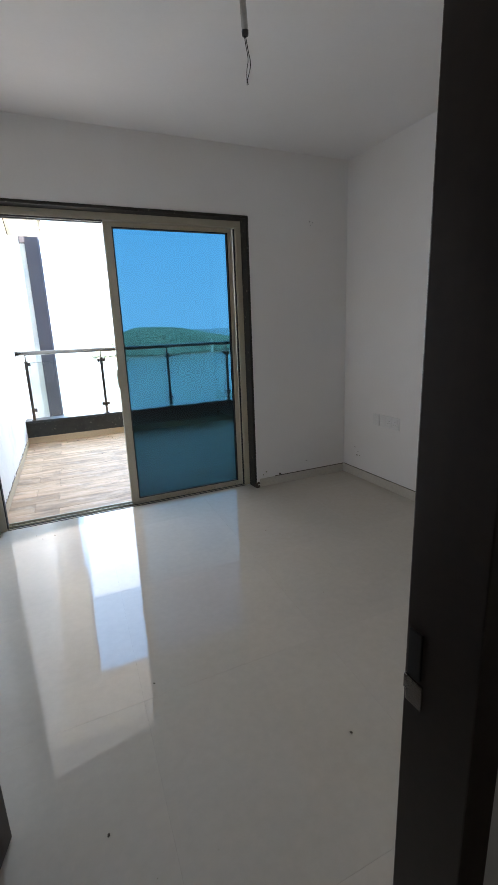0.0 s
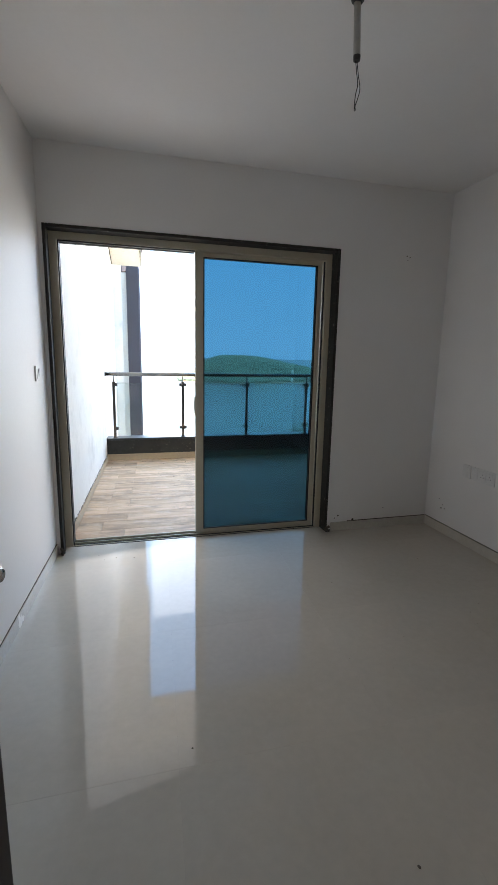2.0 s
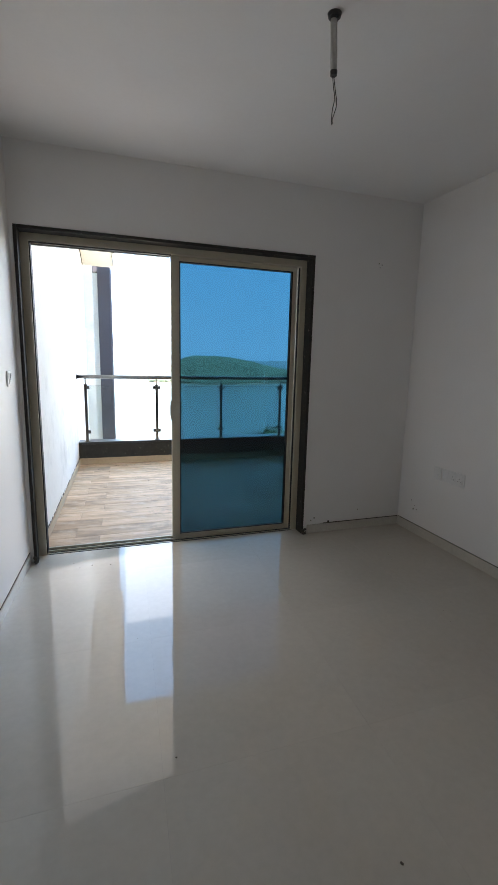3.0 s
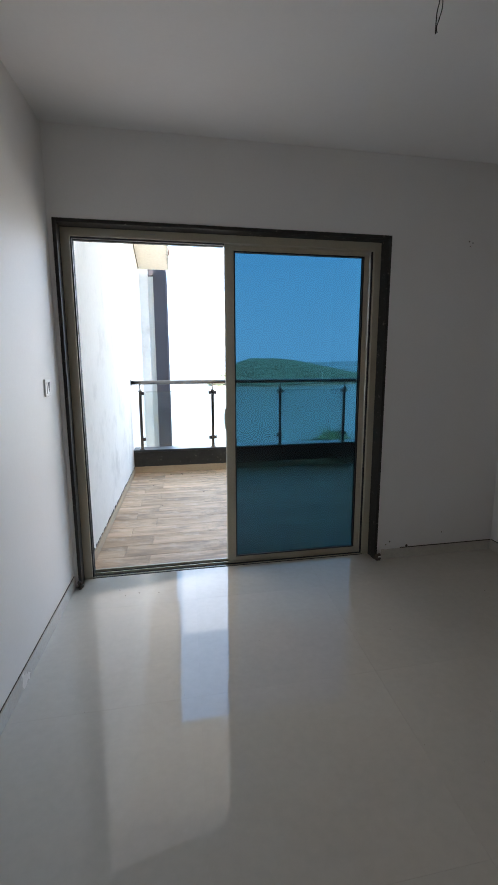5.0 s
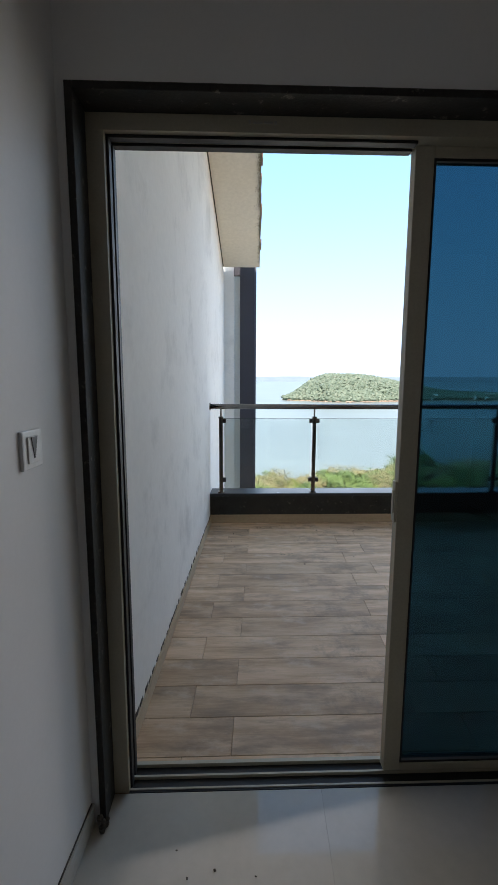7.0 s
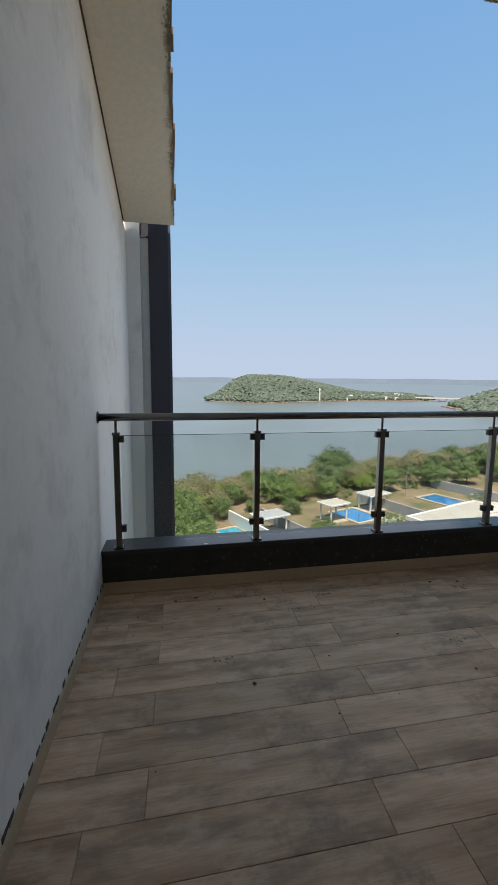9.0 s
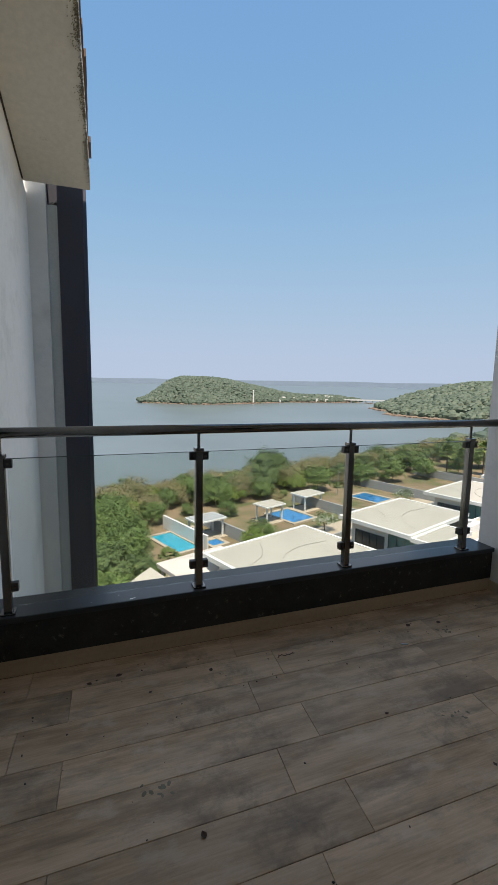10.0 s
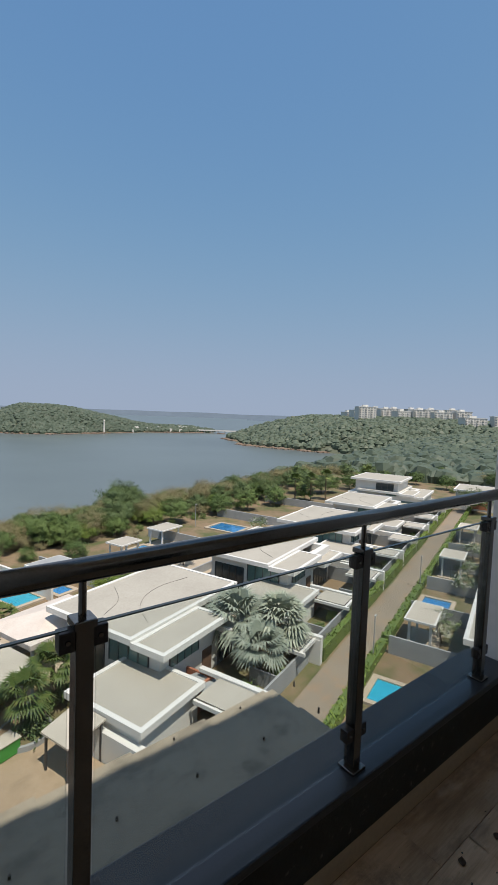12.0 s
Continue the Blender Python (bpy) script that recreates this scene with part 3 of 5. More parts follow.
# ---- balcony structure ----
bm = one_prism([(balc_left(3.82), 3.82), (balc_left(6.05), 6.05), (-0.75, 6.05), (-0.75, 3.82)], -0.5, 3.70)
prism(bm, [(balc_left(6.05), 6.05), (balc_left(8.60), 8.60), (-0.75, 8.60), (-0.75, 6.05)], -0.5, lambda x, y: 2.86 + 0.36 * (8.44 - y) + 0.02)
structure(part("wall_balcony_left", bm, PLASTER), "weathered white plastered balcony wall", "wall")
structure(part("wall_balcony_right", boxes((BX_R, BX_R + 0.22, Y_OUT, 6.90, -0.5, 3.45)), PLASTER), "weathered white plastered balcony wall", "wall")
structure(part("wall_over_door", boxes((-0.8, BX_R + 0.2, Y_OUT - 0.2, Y_OUT, CEIL_Z, 3.75)), PLASTER), "plastered wall above the sliding door", "wall")
bfloor = structure(part("floor_balcony", boxes((-0.6, BX_R, 3.80, 6.785, -0.3, B_Z - 0.009)), JOINT), "balcony floor of wood-look plank tiles", "floor")
structure(part("balcony_beam", boxes((-0.8, BX_R + 0.6, 3.60, 6.40, 3.58, 3.755)), SOFFIT), "cream balcony soffit with mould at its edge", "ceiling")
vs, fs = [], []


def mould_spot(m, r):
    i = len(vs)
    ph = rng.uniform(0, 1)
    for k in range(7):
        rr = r * rng.uniform(0.6, 1.25)
        vs.append(m @ Vector((1.5 * rr * math.cos(ph + k * 0.898), 0.9 * rr * math.sin(ph + k * 0.898), -0.0004)))
    vs.append(m @ Vector((0, 0, -0.0016)))
    for k in range(7):
        fs.append((i + k, i + 7, i + (k + 1) % 7))


for _ in range(46):
    cx, along, deep = rng.uniform(-0.1, 2.95), rng.uniform(0.015, 0.11), rng.uniform(0.008, 0.04)
    for _ in range(int(420 * along ** 0.5)):
        x, d = rng.gauss(cx, along), abs(rng.gauss(0, deep))
        if d < 0.3 and -0.1 < x < 2.97:
            mould_spot(pose(x, 6.398 - d, 3.58, 0, 0, rng.uniform(-25, 25)), rng.uniform(0.001, 0.0075) * (1 - min(0.7, d * 4)))
for _ in range(34):
    cy, along, deep = rng.uniform(6.45, 8.40), rng.uniform(0.015, 0.09), rng.uniform(0.004, 0.022)
    for _ in range(int(380 * along ** 0.5)):
        y, d = rng.gauss(cy, along), abs(rng.gauss(0, deep))
        if 6.42 < y < 8.43:
            mould_spot(pose(0.287 + 0.105 * (y - 6.4) / 2.04 - d, y, 2.86 + 0.36 * (8.44 - y), -19.8, 0, 90), rng.uniform(0.001, 0.006))
me = bpy.data.meshes.new("mould_patches")
me.from_pydata(vs, [], fs)
me.materials.append(DIRTY)
structure(new("mould_patches", me), "dark mould patches along the soffit's edge", "stains")


def roof_under(x, y):
    return 2.86 + 0.36 * (8.44 - y)


structure(part("roof_strip_left", one_prism([(balc_left(8.44) + 0.005, 8.44), (0.39, 8.44), (0.285, 6.40), (balc_left(6.40) + 0.005, 6.40)], roof_under, lambda x, y: roof_under(x, y) + 0.16), SOFFIT), "sloping cream roof strip beside the balcony", "roof")
bm = bmesh.new()
y = 6.42
while y < 8.40:
    w, k = rng.uniform(0.10, 0.26), rng.uniform(0.0, 0.018)
    x = 0.287 + 0.105 * (y - 6.4) / 2.04
    if rng.random() < 0.8:
        prism(bm, [(x - 0.03, y), (x + 0.003 + k, y), (x + 0.008 + k, y + w), (x - 0.02, y + w)], lambda x, y: roof_under(x, y) + 0.165, lambda x, y: roof_under(x, y) + 0.19 + k)
    y += w
structure(part("roof_tiles_edge", bm, TIMBER), "dark broken tile edges along the roof strip", "roof")
# unseen block added above the strip to keep the sun off the pier
structure(part("roof_upstand", one_prism([(-0.10, 8.43), (0.335, 8.43), (0.30, 7.7), (-0.14, 7.7)], lambda x, y: roof_under(x, y) + 0.161, lambda x, y: roof_under(x, y) + 0.75), PLASTER), "unseen block on the roof strip shading the pier", "roof")
structure(part("roof_joint", one_prism([(balc_left(8.42) + 0.001, 8.42), (balc_left(8.42) + 0.012, 8.42), (balc_left(6.42) + 0.012, 6.42), (balc_left(6.42) + 0.001, 6.42)], lambda x, y: roof_under(x, y) - 0.004, lambda x, y: roof_under(x, y) + 0.02), MORTAR), "dark crack between wall and roof strip", "roof")
structure(part("pier", boxes((-0.75, 0.055, 8.601, 9.0, -20.0, 3.2)), PLASTER), "white plastered pier beyond the railing", "pier")
structure(part("pier_panel", boxes((0.056, 0.136, 8.70, 9.0, -20.0, 2.80), bevel=0.004), PALE_PANEL), "pale grey-green strip beside the column", "pier")
structure(part("column", boxes((0.137, 0.330, 8.66, 9.0, -20.0, 3.2), (0.050, 0.137, 8.80, 9.0, 2.80, 3.2)), COLUMN), "slate grey painted column beyond the railing", "column")
structure(part("column_edge", boxes((0.331, 0.362, 8.74, 9.0, -20.0, 3.2)), SUNLIT_COL), "side face of the column, coloured lighter as sunlit", "column")
bm = bmesh.new()
for _ in range(16):
    r = rng.uniform(0.006, 0.016)
    bmesh.ops.create_icosphere(bm, subdivisions=1, radius=r, matrix=pose(rng.uniform(0.060, 0.130), 8.705 + rng.uniform(0, 0.05), 2.80 + rng.uniform(-0.006, 0.02)))
structure(part("broken_top", bm, MORTAR), "broken mortar on top of the pale strip", "rubble")
structure(part("gusset", one_prism([(2.745, 6.36), (2.80, 6.36), (2.80, 6.40), (2.745, 6.40)], 2.24, 3.58), COLUMN), "dark hanging fin under the balcony soffit", "fin")
structure(part("gusset_trim", one_prism([(2.81, 6.38), (2.985, 6.38), (2.985, 6.42), (2.81, 6.42)], lambda x, y: 2.15 + 4.5 * (x - 2.81), lambda x, y: 2.70 + 4.5 * (x - 2.81)), SOFFIT), "cream slanted trim beside the fin", "fin")

# parapet, its granite and the ledge outside
structure(part("parapet", boxes((-0.6, BX_R, 6.790, 6.975, -0.5, 0.239)), MORTAR), "low balcony parapet core", "parapet")
structure(part("parapet_cladding", boxes((balc_left(6.7), BX_R, 6.772, 6.789, 0.046, 0.240), bevel=0.001), GRANITE_ROUGH), "dark rough granite face of the parapet", "parapet")
coping = boxes((balc_left(6.7), BX_R, 6.756, 6.985, 0.2405, 0.272), bevel=0.006)
structure(part("parapet_coping", coping, COPING), "blue-grey granite coping on the parapet", "parapet")
bm = boxes((balc_left(6.69), BX_R - 0.001, 6.774, 6.789, B_Z, 0.045), bevel=0.001)
structure(part("baseboard_parapet", bm, BEIGE_SKIRT), "beige wood-look skirting under the parapet", "baseboard")
bm = bmesh.new()
prism(bm, [(balc_left(3.83) + 0.012, 3.83), (balc_left(6.772) + 0.012, 6.772), (balc_left(6.772) - 0.01, 6.772), (balc_left(3.83) - 0.01, 3.83)], B_Z, 0.028)
box(bm, BX_R - 0.012, BX_R + 0.01, 3.83, 6.772, B_Z, 0.028)
structure(part("baseboard_balcony", bm, BEIGE_SKIRT), "beige wood-look skirting along the balcony walls", "baseboard")
bm = bmesh.new()
y = 3.85
while y < 6.74:
    h, w = rng.uniform(0.010, 0.024), rng.uniform(0.03, 0.10)
    prism(bm, [(balc_left(y) + 0.003, y), (balc_left(y) + 0.003, y + w), (balc_left(y) - 0.01, y + w), (balc_left(y) - 0.01, y)], 0.0285, 0.0285 + h)
    y += w
structure(part("trim_balcony", bm, MORTAR), "broken dark mortar above the balcony skirting", "trim")
ledge = structure(part("ledge", one_prism([(-0.3, 6.99), (3.20, 6.99), (2.80, 7.62), (2.75, 8.15), (0.3, 8.33), (-0.3, 8.35)], -0.75, -0.545), CONCRETE), "tan concrete panel roof below the railing", "ledge")
for row, ya, yb, zt, wide in ((0, 6.99, 7.97, -0.50, 0.47), (1, 7.96, 8.27, -0.528, 0.52)):
    x = -0.28 - 0.13 * row
    while x < 2.70:
        w = wide * rng.uniform(0.94, 1.06)
        x2 = min(x + w, 2.76)
        up = rng.uniform(0.016, 0.028)
        part("panel", one_prism([(x, ya), (x2 - 0.004, ya), (x2 - 0.004, yb + rng.uniform(-0.008, 0.008)), (x, yb + rng.uniform(-0.008, 0.008))], zt - 0.045, lambda px, py: zt - up + up * (px - x) / w + 0.02 * (yb - py)), CONCRETE, ledge)
        for yy in (yb - 0.05,) if row else (yb - 0.10, yb - 0.52):
            part("bolt", tube(bmesh.new(), (x + 0.5 * w, yy, zt - 0.03), (x + 0.5 * w, yy, zt + 0.010), 0.008, 0.006, 8), MORTAR, ledge)
        x += w
structure(part("tower_wall", boxes((-6.0, 9.0, -1.4, 6.95, -20.0, -0.31)), PLASTER), "plastered wall of the tower below", "building wall")
structure(part("tower_side", boxes((-6.0, -0.9, -1.6, 6.5, -0.3, 3.6), (3.25, 9.0, -1.6, 6.4, -0.3, 3.6), (-1.4, 3.25, -1.85, -1.6, -0.3, 3.6)), PLASTER), "plastered walls of the neighbouring flats", "building wall")
structure(part("tower_roof", boxes((-6.2, 9.2, -1.9, 6.05, 3.76, 3.98)), CONCRETE), "flat roof slab over the flat", "roof")

# ---- railing ----
rail = thing("balcony_railing", "dark stainless steel railing with clear glass panels", "railing")
RY, POSTS = 6.815, (-0.077, 0.866, 1.804, 2.743)
bm = bmesh.new()
tube(bm, (balc_left(6.8), RY, 1.152), (BX_R, RY, 1.152), 0.0255, 0.0255, 28)
smooth(part("handrail", bm, STEEL, rail))
part("wall_flange", tube(bmesh.new(), (balc_left(6.8) - 0.002, RY, 1.152), (balc_left(6.8) + 0.008, RY, 1.152), 0.040, 0.038, 24), STEEL, rail)
for px in POSTS:
    bm = boxes((px - 0.019, px + 0.019, RY - 0.021, RY + 0.021, 0.278, 1.050), bevel=0.003)
    box(bm, px - 0.024, px + 0.024, RY - 0.026, RY + 0.026, 1.034, 1.052, 0.003)
    tube(bm, (px, RY, 1.05), (px, RY, 1.132), 0.0085, 0.0085, 14)
    post = part("post", bm, STEEL, rail)
    part("base_flange", boxes((px - 0.034, px + 0.034, RY - 0.034, RY + 0.034, 0.2715, 0.282), bevel=0.003), STEEL, post)
    for zc in (1.010, 0.405):
        for s in (-1, 1):
            if px < 0 and s < 0:
                continue
            x0 = px + s * 0.034
            part("glass_clamp", boxes((x0 - 0.017, x0 + 0.017, RY - 0.0165, RY + 0.0165, zc - 0.022, zc + 0.022), bevel=0.003), CLAMP, post)
            tube_bm = tube(bmesh.new(), (x0, RY - 0.0165, zc), (x0, RY - 0.0195, zc), 0.006, 0.005, 12)
            part("clamp_screw", tube_bm, STEEL, post)
for a, b in zip(POSTS, POSTS[1:] + (3.02,)):
    if b > 3:
        continue
    g = part("glass_panel", boxes((a + 0.030, b - 0.030, RY - 0.005, RY + 0.005, 0.305, 1.030), bevel=0.001), RAIL_GLASS, rail, "dusty clear glass")
    g.visible_shadow = False
    part("glass_edge", boxes((a + 0.030, b - 0.030, RY - 0.0052, RY + 0.0052, 1.0302, 1.0335)), GLASS_EDGE, g, "dark green polished glass edge")

# litter on the balcony
bm = bmesh.new()
prev = Vector((1.22, 6.50, B_Z + 0.004))
for i in range(9):
    nxt = prev + Vector((rng.uniform(0.006, 0.016), rng.uniform(-0.010, 0.010), rng.uniform(-0.001, 0.002)))
    tube(bm, prev, nxt, 0.0022, 0.0018, 6)
    if i % 2:
        tube(bm, nxt, nxt + Vector((rng.uniform(-0.01, 0.01), rng.uniform(-0.016, 0.016), 0.004)), 0.002, 0.001, 5)
    prev = nxt
tagged(part("twig", bm, TIMBER), "small dry brown twig on the balcony planks", "twig")
bm = tube(bmesh.new(), (1.93, 6.40, B_Z + 0.004), (1.965, 6.385, B_Z + 0.004), 0.0038, 0.0038, 10)
tagged(part("cigarette_butt", bm, PLASTIC), "white cigarette butt lying on the planks", "litter")


def dry_leaf(x, y, s, a):
    bm = bmesh.new()
    n = 6
    row = []
    for i in range(n + 1):
        u = i / n
        w = s * 0.32 * math.sin(math.pi * min(1, u * 1.05) ** 0.9) + 0.0004
        z = 0.25 * s * (u - 0.5) ** 2
        row.append([bm.verts.new((s * (u - 0.5), k * w, z + abs(k) * w * 0.35)) for k in (-1, 0, 1)])
    for p, q in zip(row, row[1:]):
        for k in (0, 1):
            bm.faces.new((p[k], p[k + 1], q[k + 1], q[k]))
    bmesh.ops.solidify(bm, geom=bm.faces[:], thickness=0.0008)
    return tagged(part("dry_leaf", bm, TIMBER, None, "", pose(x, y, B_Z + 0.0015, 0, 0, a)), "curled dry brown leaf on the planks", "leaf", "dry leaves on the balcony")


for x, y, s, a in ((0.86, 6.52, 0.03, 70), (0.42, 6.62, 0.035, 20), (0.28, 6.60, 0.03, 140), (0.55, 6.45, 0.022, 40), (1.52, 5.98, 0.022, 10), (0.62, 5.72, 0.03, 100), (2.10, 6.55, 0.04, 30), (2.30, 6.52, 0.035, 200), (1.75, 5.62, 0.02, 75)):
    dry_leaf(x, y, s, a)
grit("litter_crumbs", "dark crumbs of dirt scattered on the planks", [(rng.uniform(-0.15, 2.9), 6.68 - abs(rng.gauss(0, 0.5)), rng.uniform(0.002, 0.006)) for _ in range(90)], B_Z, MORTAR)
bm = bmesh.new()
for cx, cy in ((1.82, 5.88), (2.28, 6.44), (0.52, 5.92)):
    for _ in range(9):
        bmesh.ops.create_icosphere(bm, subdivisions=1, radius=rng.uniform(0.004, 0.015), matrix=pose(cx + rng.gauss(0, 0.035), cy + rng.gauss(0, 0.02), B_Z, 0, 0, rng.uniform(0, 180)) @ Matrix.Diagonal((1, 0.6, 0.05, 1)))
tagged(part("droppings", bm, DIRTY), "dried dark bird droppings on the planks", "stains", "", "stuff")
bm = bmesh.new()
for x, y, r in ((0.50, 6.70, 0.011), (0.515, 6.705, 0.006), (0.44, 6.76, 0.004), (0.30, 6.72, 0.003)):
    bmesh.ops.create_icosphere(bm, subdivisions=1, radius=r, matrix=pose(x, y + 0.08, 0.272) @ Matrix.Diagonal((1, 0.8, 0.12, 1)))
tagged(part("paint_splash", bm, PLASTIC), "white paint splashes on the coping", "stains", "", "stuff")

# ---- outside: lie of the land ----
A = radians(20.3)
U2, V2, O2 = Vector((math.cos(A), math.sin(A))), Vector((-math.sin(A), math.cos(A))), Vector((27.6, 30.8))
G, SEA_Z = -20.0, -38.0


def uv_xy(u, v):
    p = O2 + U2 * u + V2 * v
    return p.x, p.y


def estate(u, v, z=G, turn=0.0):
    x, y = uv_xy(u, v)
    return pose(x, y, z, 0, 0, 20.3 + turn)


def ss(a, b, t):
    t = min(1, max(0, (t - a) / (b - a)))
    return t * t * (3 - 2 * t)


def land(x, y):
    d = Vector((x, y)) - O2
    u, v = d.dot(U2), d.dot(V2)
    h = G - 25 * ss(44, 130 + 8 * math.sin(u * 0.05), v)
    if v > 44:
        h += 0.8 * noise.noise((x * 0.05, y * 0.05, 0))
    # wooded headland with a flat top
    e = ((x - 680) / 350) ** 2 + ((y - 440) / 300) ** 2
    e += 0.22 * noise.noise((x * 0.008, y * 0.008, 3))
    h2 = -46 + 46.5 * ss(1.06, 0.12, e)
    e3 = ((x - 520) / 300) ** 2 + ((y - 150) / 170) ** 2
    h3 = -46 + 30 * ss(1.2, 0.2, e3)
    # island and its low spit
    t = (x - 90) / 400
    prof = 0
    if -0.05 < t < 1.15:
        prof = ss(-0.03, 0.20, t) * (1 - 0.80 * ss(0.28, 0.85, t)) * (1 - ss(0.92, 1.13, t))
    dy = abs(y - (790 + 40 * math.sin(t * 3))) / (40 + 75 * prof)
    h4 = -46 + (10 * (prof > 0.02) + 39 * prof) * ss(1.15, 0.1, dy + 0.15 * noise.noise((x * 0.02, y * 0.02, 5)))
    return max(h, h2, h3, h4)


rings = [4.0]
while rings[-1] < 4700:
    rings.append(rings[-1] * (1.062 if rings[-1] < 250 or rings[-1] > 1000 else 1.02))
nA = 400
co, fa = [(0.0, 6.0, G)], []
for r in rings:
    for k in range(nA):
        a = 2 * math.pi * k / nA
        x, y = r * math.sin(a), 6 + r * math.cos(a)
        co.append((x, y, land(x, y) if r < 1500 else -60.0))
for k in range(nA):
    fa.append((0, 1 + (k + 1) % nA, 1 + k))
for i in range(len(rings) - 1):
    for k in range(nA):
        a, b = 1 + i * nA + k, 1 + i * nA + (k + 1) % nA
        fa.append((a, b, b + nA, a + nA))
me = bpy.data.meshes.new("ground")
me.from_pydata(co, [], fa)
me.materials.append(GROUND)
me.materials.append(SCRUB)
for p in me.polygons:
    c = p.center
    if math.hypot(c.x, c.y) > 215 and c.z > SEA_Z + 0.5:
        p.material_index = 1
structure(smooth(new("ground", me)), "dry reddish earth with scrub running to the shore", "ground")
bm = bmesh.new()
bmesh.ops.create_circle(bm, cap_ends=True, segments=128, radius=4700)
structure(part("water", bm, SEA, None, "", pose(0, 6, SEA_Z)), "calm grey-green sea", "sea")

# far shore across the water, its haze put into the blue-grey colour
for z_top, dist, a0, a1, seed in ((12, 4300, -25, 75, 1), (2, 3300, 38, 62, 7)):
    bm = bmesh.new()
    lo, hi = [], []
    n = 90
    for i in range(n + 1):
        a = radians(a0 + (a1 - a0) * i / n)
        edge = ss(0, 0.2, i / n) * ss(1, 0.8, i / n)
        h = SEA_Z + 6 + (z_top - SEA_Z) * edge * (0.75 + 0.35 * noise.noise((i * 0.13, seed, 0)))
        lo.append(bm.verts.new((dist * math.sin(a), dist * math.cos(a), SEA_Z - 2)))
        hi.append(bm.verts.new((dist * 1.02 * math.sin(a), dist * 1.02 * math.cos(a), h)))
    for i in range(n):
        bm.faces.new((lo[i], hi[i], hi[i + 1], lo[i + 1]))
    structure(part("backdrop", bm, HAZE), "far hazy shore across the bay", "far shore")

# road and its edges
q = [uv_xy(-30, -0.5), uv_xy(-30, -3.3), uv_xy(120, -3.3), uv_xy(120, -0.5)]
structure(part("road", one_prism(q, G + 0.01, G + 0.06), ASPHALT), "narrow worn estate road with dusty edges", "road")
q = [uv_xy(-34, 1.2), uv_xy(-34, 24), uv_xy(-16, 24), uv_xy(-16, 1.2)]
structure(part("pavement", one_prism(q, G + 0.02, G + 0.10), YARD), "dusty earth yard beside the villas", "yard")


# ---- vegetation ----
def crown_mesh(name, seed, n_clump, rx, rz, leaf, per, mat, spread=0.55, extra=None):
    """Many small leaf quads gathered in clumps on an uneven crown."""
    r = random.Random(seed)
    vs, fs = [], []
    for c in range(n_clump):
        th, ph = r.uniform(0, 2 * math.pi), math.acos(r.uniform(-0.6, 1))
        k = r.uniform(0.45, 1.0) * (0.82 + 0.3 * noise.noise((math.cos(th) * 1.5 + seed, math.sin(th) * 1.5, ph)))
        cc = Vector((rx * k * math.sin(ph) * math.cos(th), rx * k * math.sin(ph) * math.sin(th), rz * k * math.cos(ph)))
        rad = r.uniform(0.7, 1.25) * spread
        for _ in range(per):
            p = cc + Vector((r.gauss(0, rad * 0.5), r.gauss(0, rad * 0.5), r.gauss(0, rad * 0.36)))
            nrm = (p - cc * 0.6 + Vector((r.gauss(0, 0.4), r.gauss(0, 0.4), r.gauss(1.0, 0.4)))).normalized()
            t1 = nrm.orthogonal().normalized()
            t1.rotate(Matrix.Rotation(r.uniform(0, 6.28), 3, nrm))
            t2 = nrm.cross(t1)
            s = leaf * r.uniform(0.6, 1.3)
            i = len(vs)
            vs += [p - t1 * s, p + t2 * s * 0.45 - nrm * s * 0.12, p + t1 * s, p - t2 * s * 0.45 - nrm * s * 0.12]
            fs += [(i, i + 1, i + 2, i + 3)]
    me = bpy.data.meshes.new(name)
    me.from_pydata(vs, [], fs)
    me.materials.append(mat)
    return me


def trunk_mesh(seed, h, r0, limbs):
    r = random.Random(seed)
    bm = bmesh.new()
    p, d = Vector((0, 0, -0.3)), Vector((r.uniform(-0.1, 0.1), r.uniform(-0.1, 0.1), 1))
    for i in range(4):
        q2 = p + d * (h + 0.3) / 4
        tube(bm, p, q2, r0 * (1 - i * 0.17), r0 * (1 - (i + 1) * 0.17), 8)
        p, d = q2, (d + Vector((r.uniform(-0.15, 0.15), r.uniform(-0.15, 0.15), 0))).normalized()
    for i in range(limbs):
        a = 2 * math.pi * i / limbs + r.uniform(-0.4, 0.4)
        s = Vector((0, 0, h * r.uniform(0.5, 0.95)))
        e = s + Vector((math.cos(a), math.sin(a), r.uniform(0.5, 0.9))) * h * r.uniform(0.35, 0.55)
        tube(bm, s, e, r0 * 0.4, r0 * 0.12, 6)
    me = bpy.data.meshes.new("trunk")
    bm.to_mesh(me)
    bm.free()
    me.materials.append(BARK)
    return me


def tree_kind(label, seed, h, rx, rz, mat, n_clump=110, leaf=0.17, per=16, spread=0.6):
    t = thing("tree", label, "tree", "trees round the estate", pose(0, 0, -300))
    o = new("trunk", trunk_mesh(seed, h, 0.06 * h, 5))
    o.parent = t
    o = new("crown", crown_mesh("crown", seed, n_clump, rx, rz, leaf, per, mat, spread))
    o.parent = t
    o.matrix_basis = pose(0, 0, h + rz * 0.35)
    return t


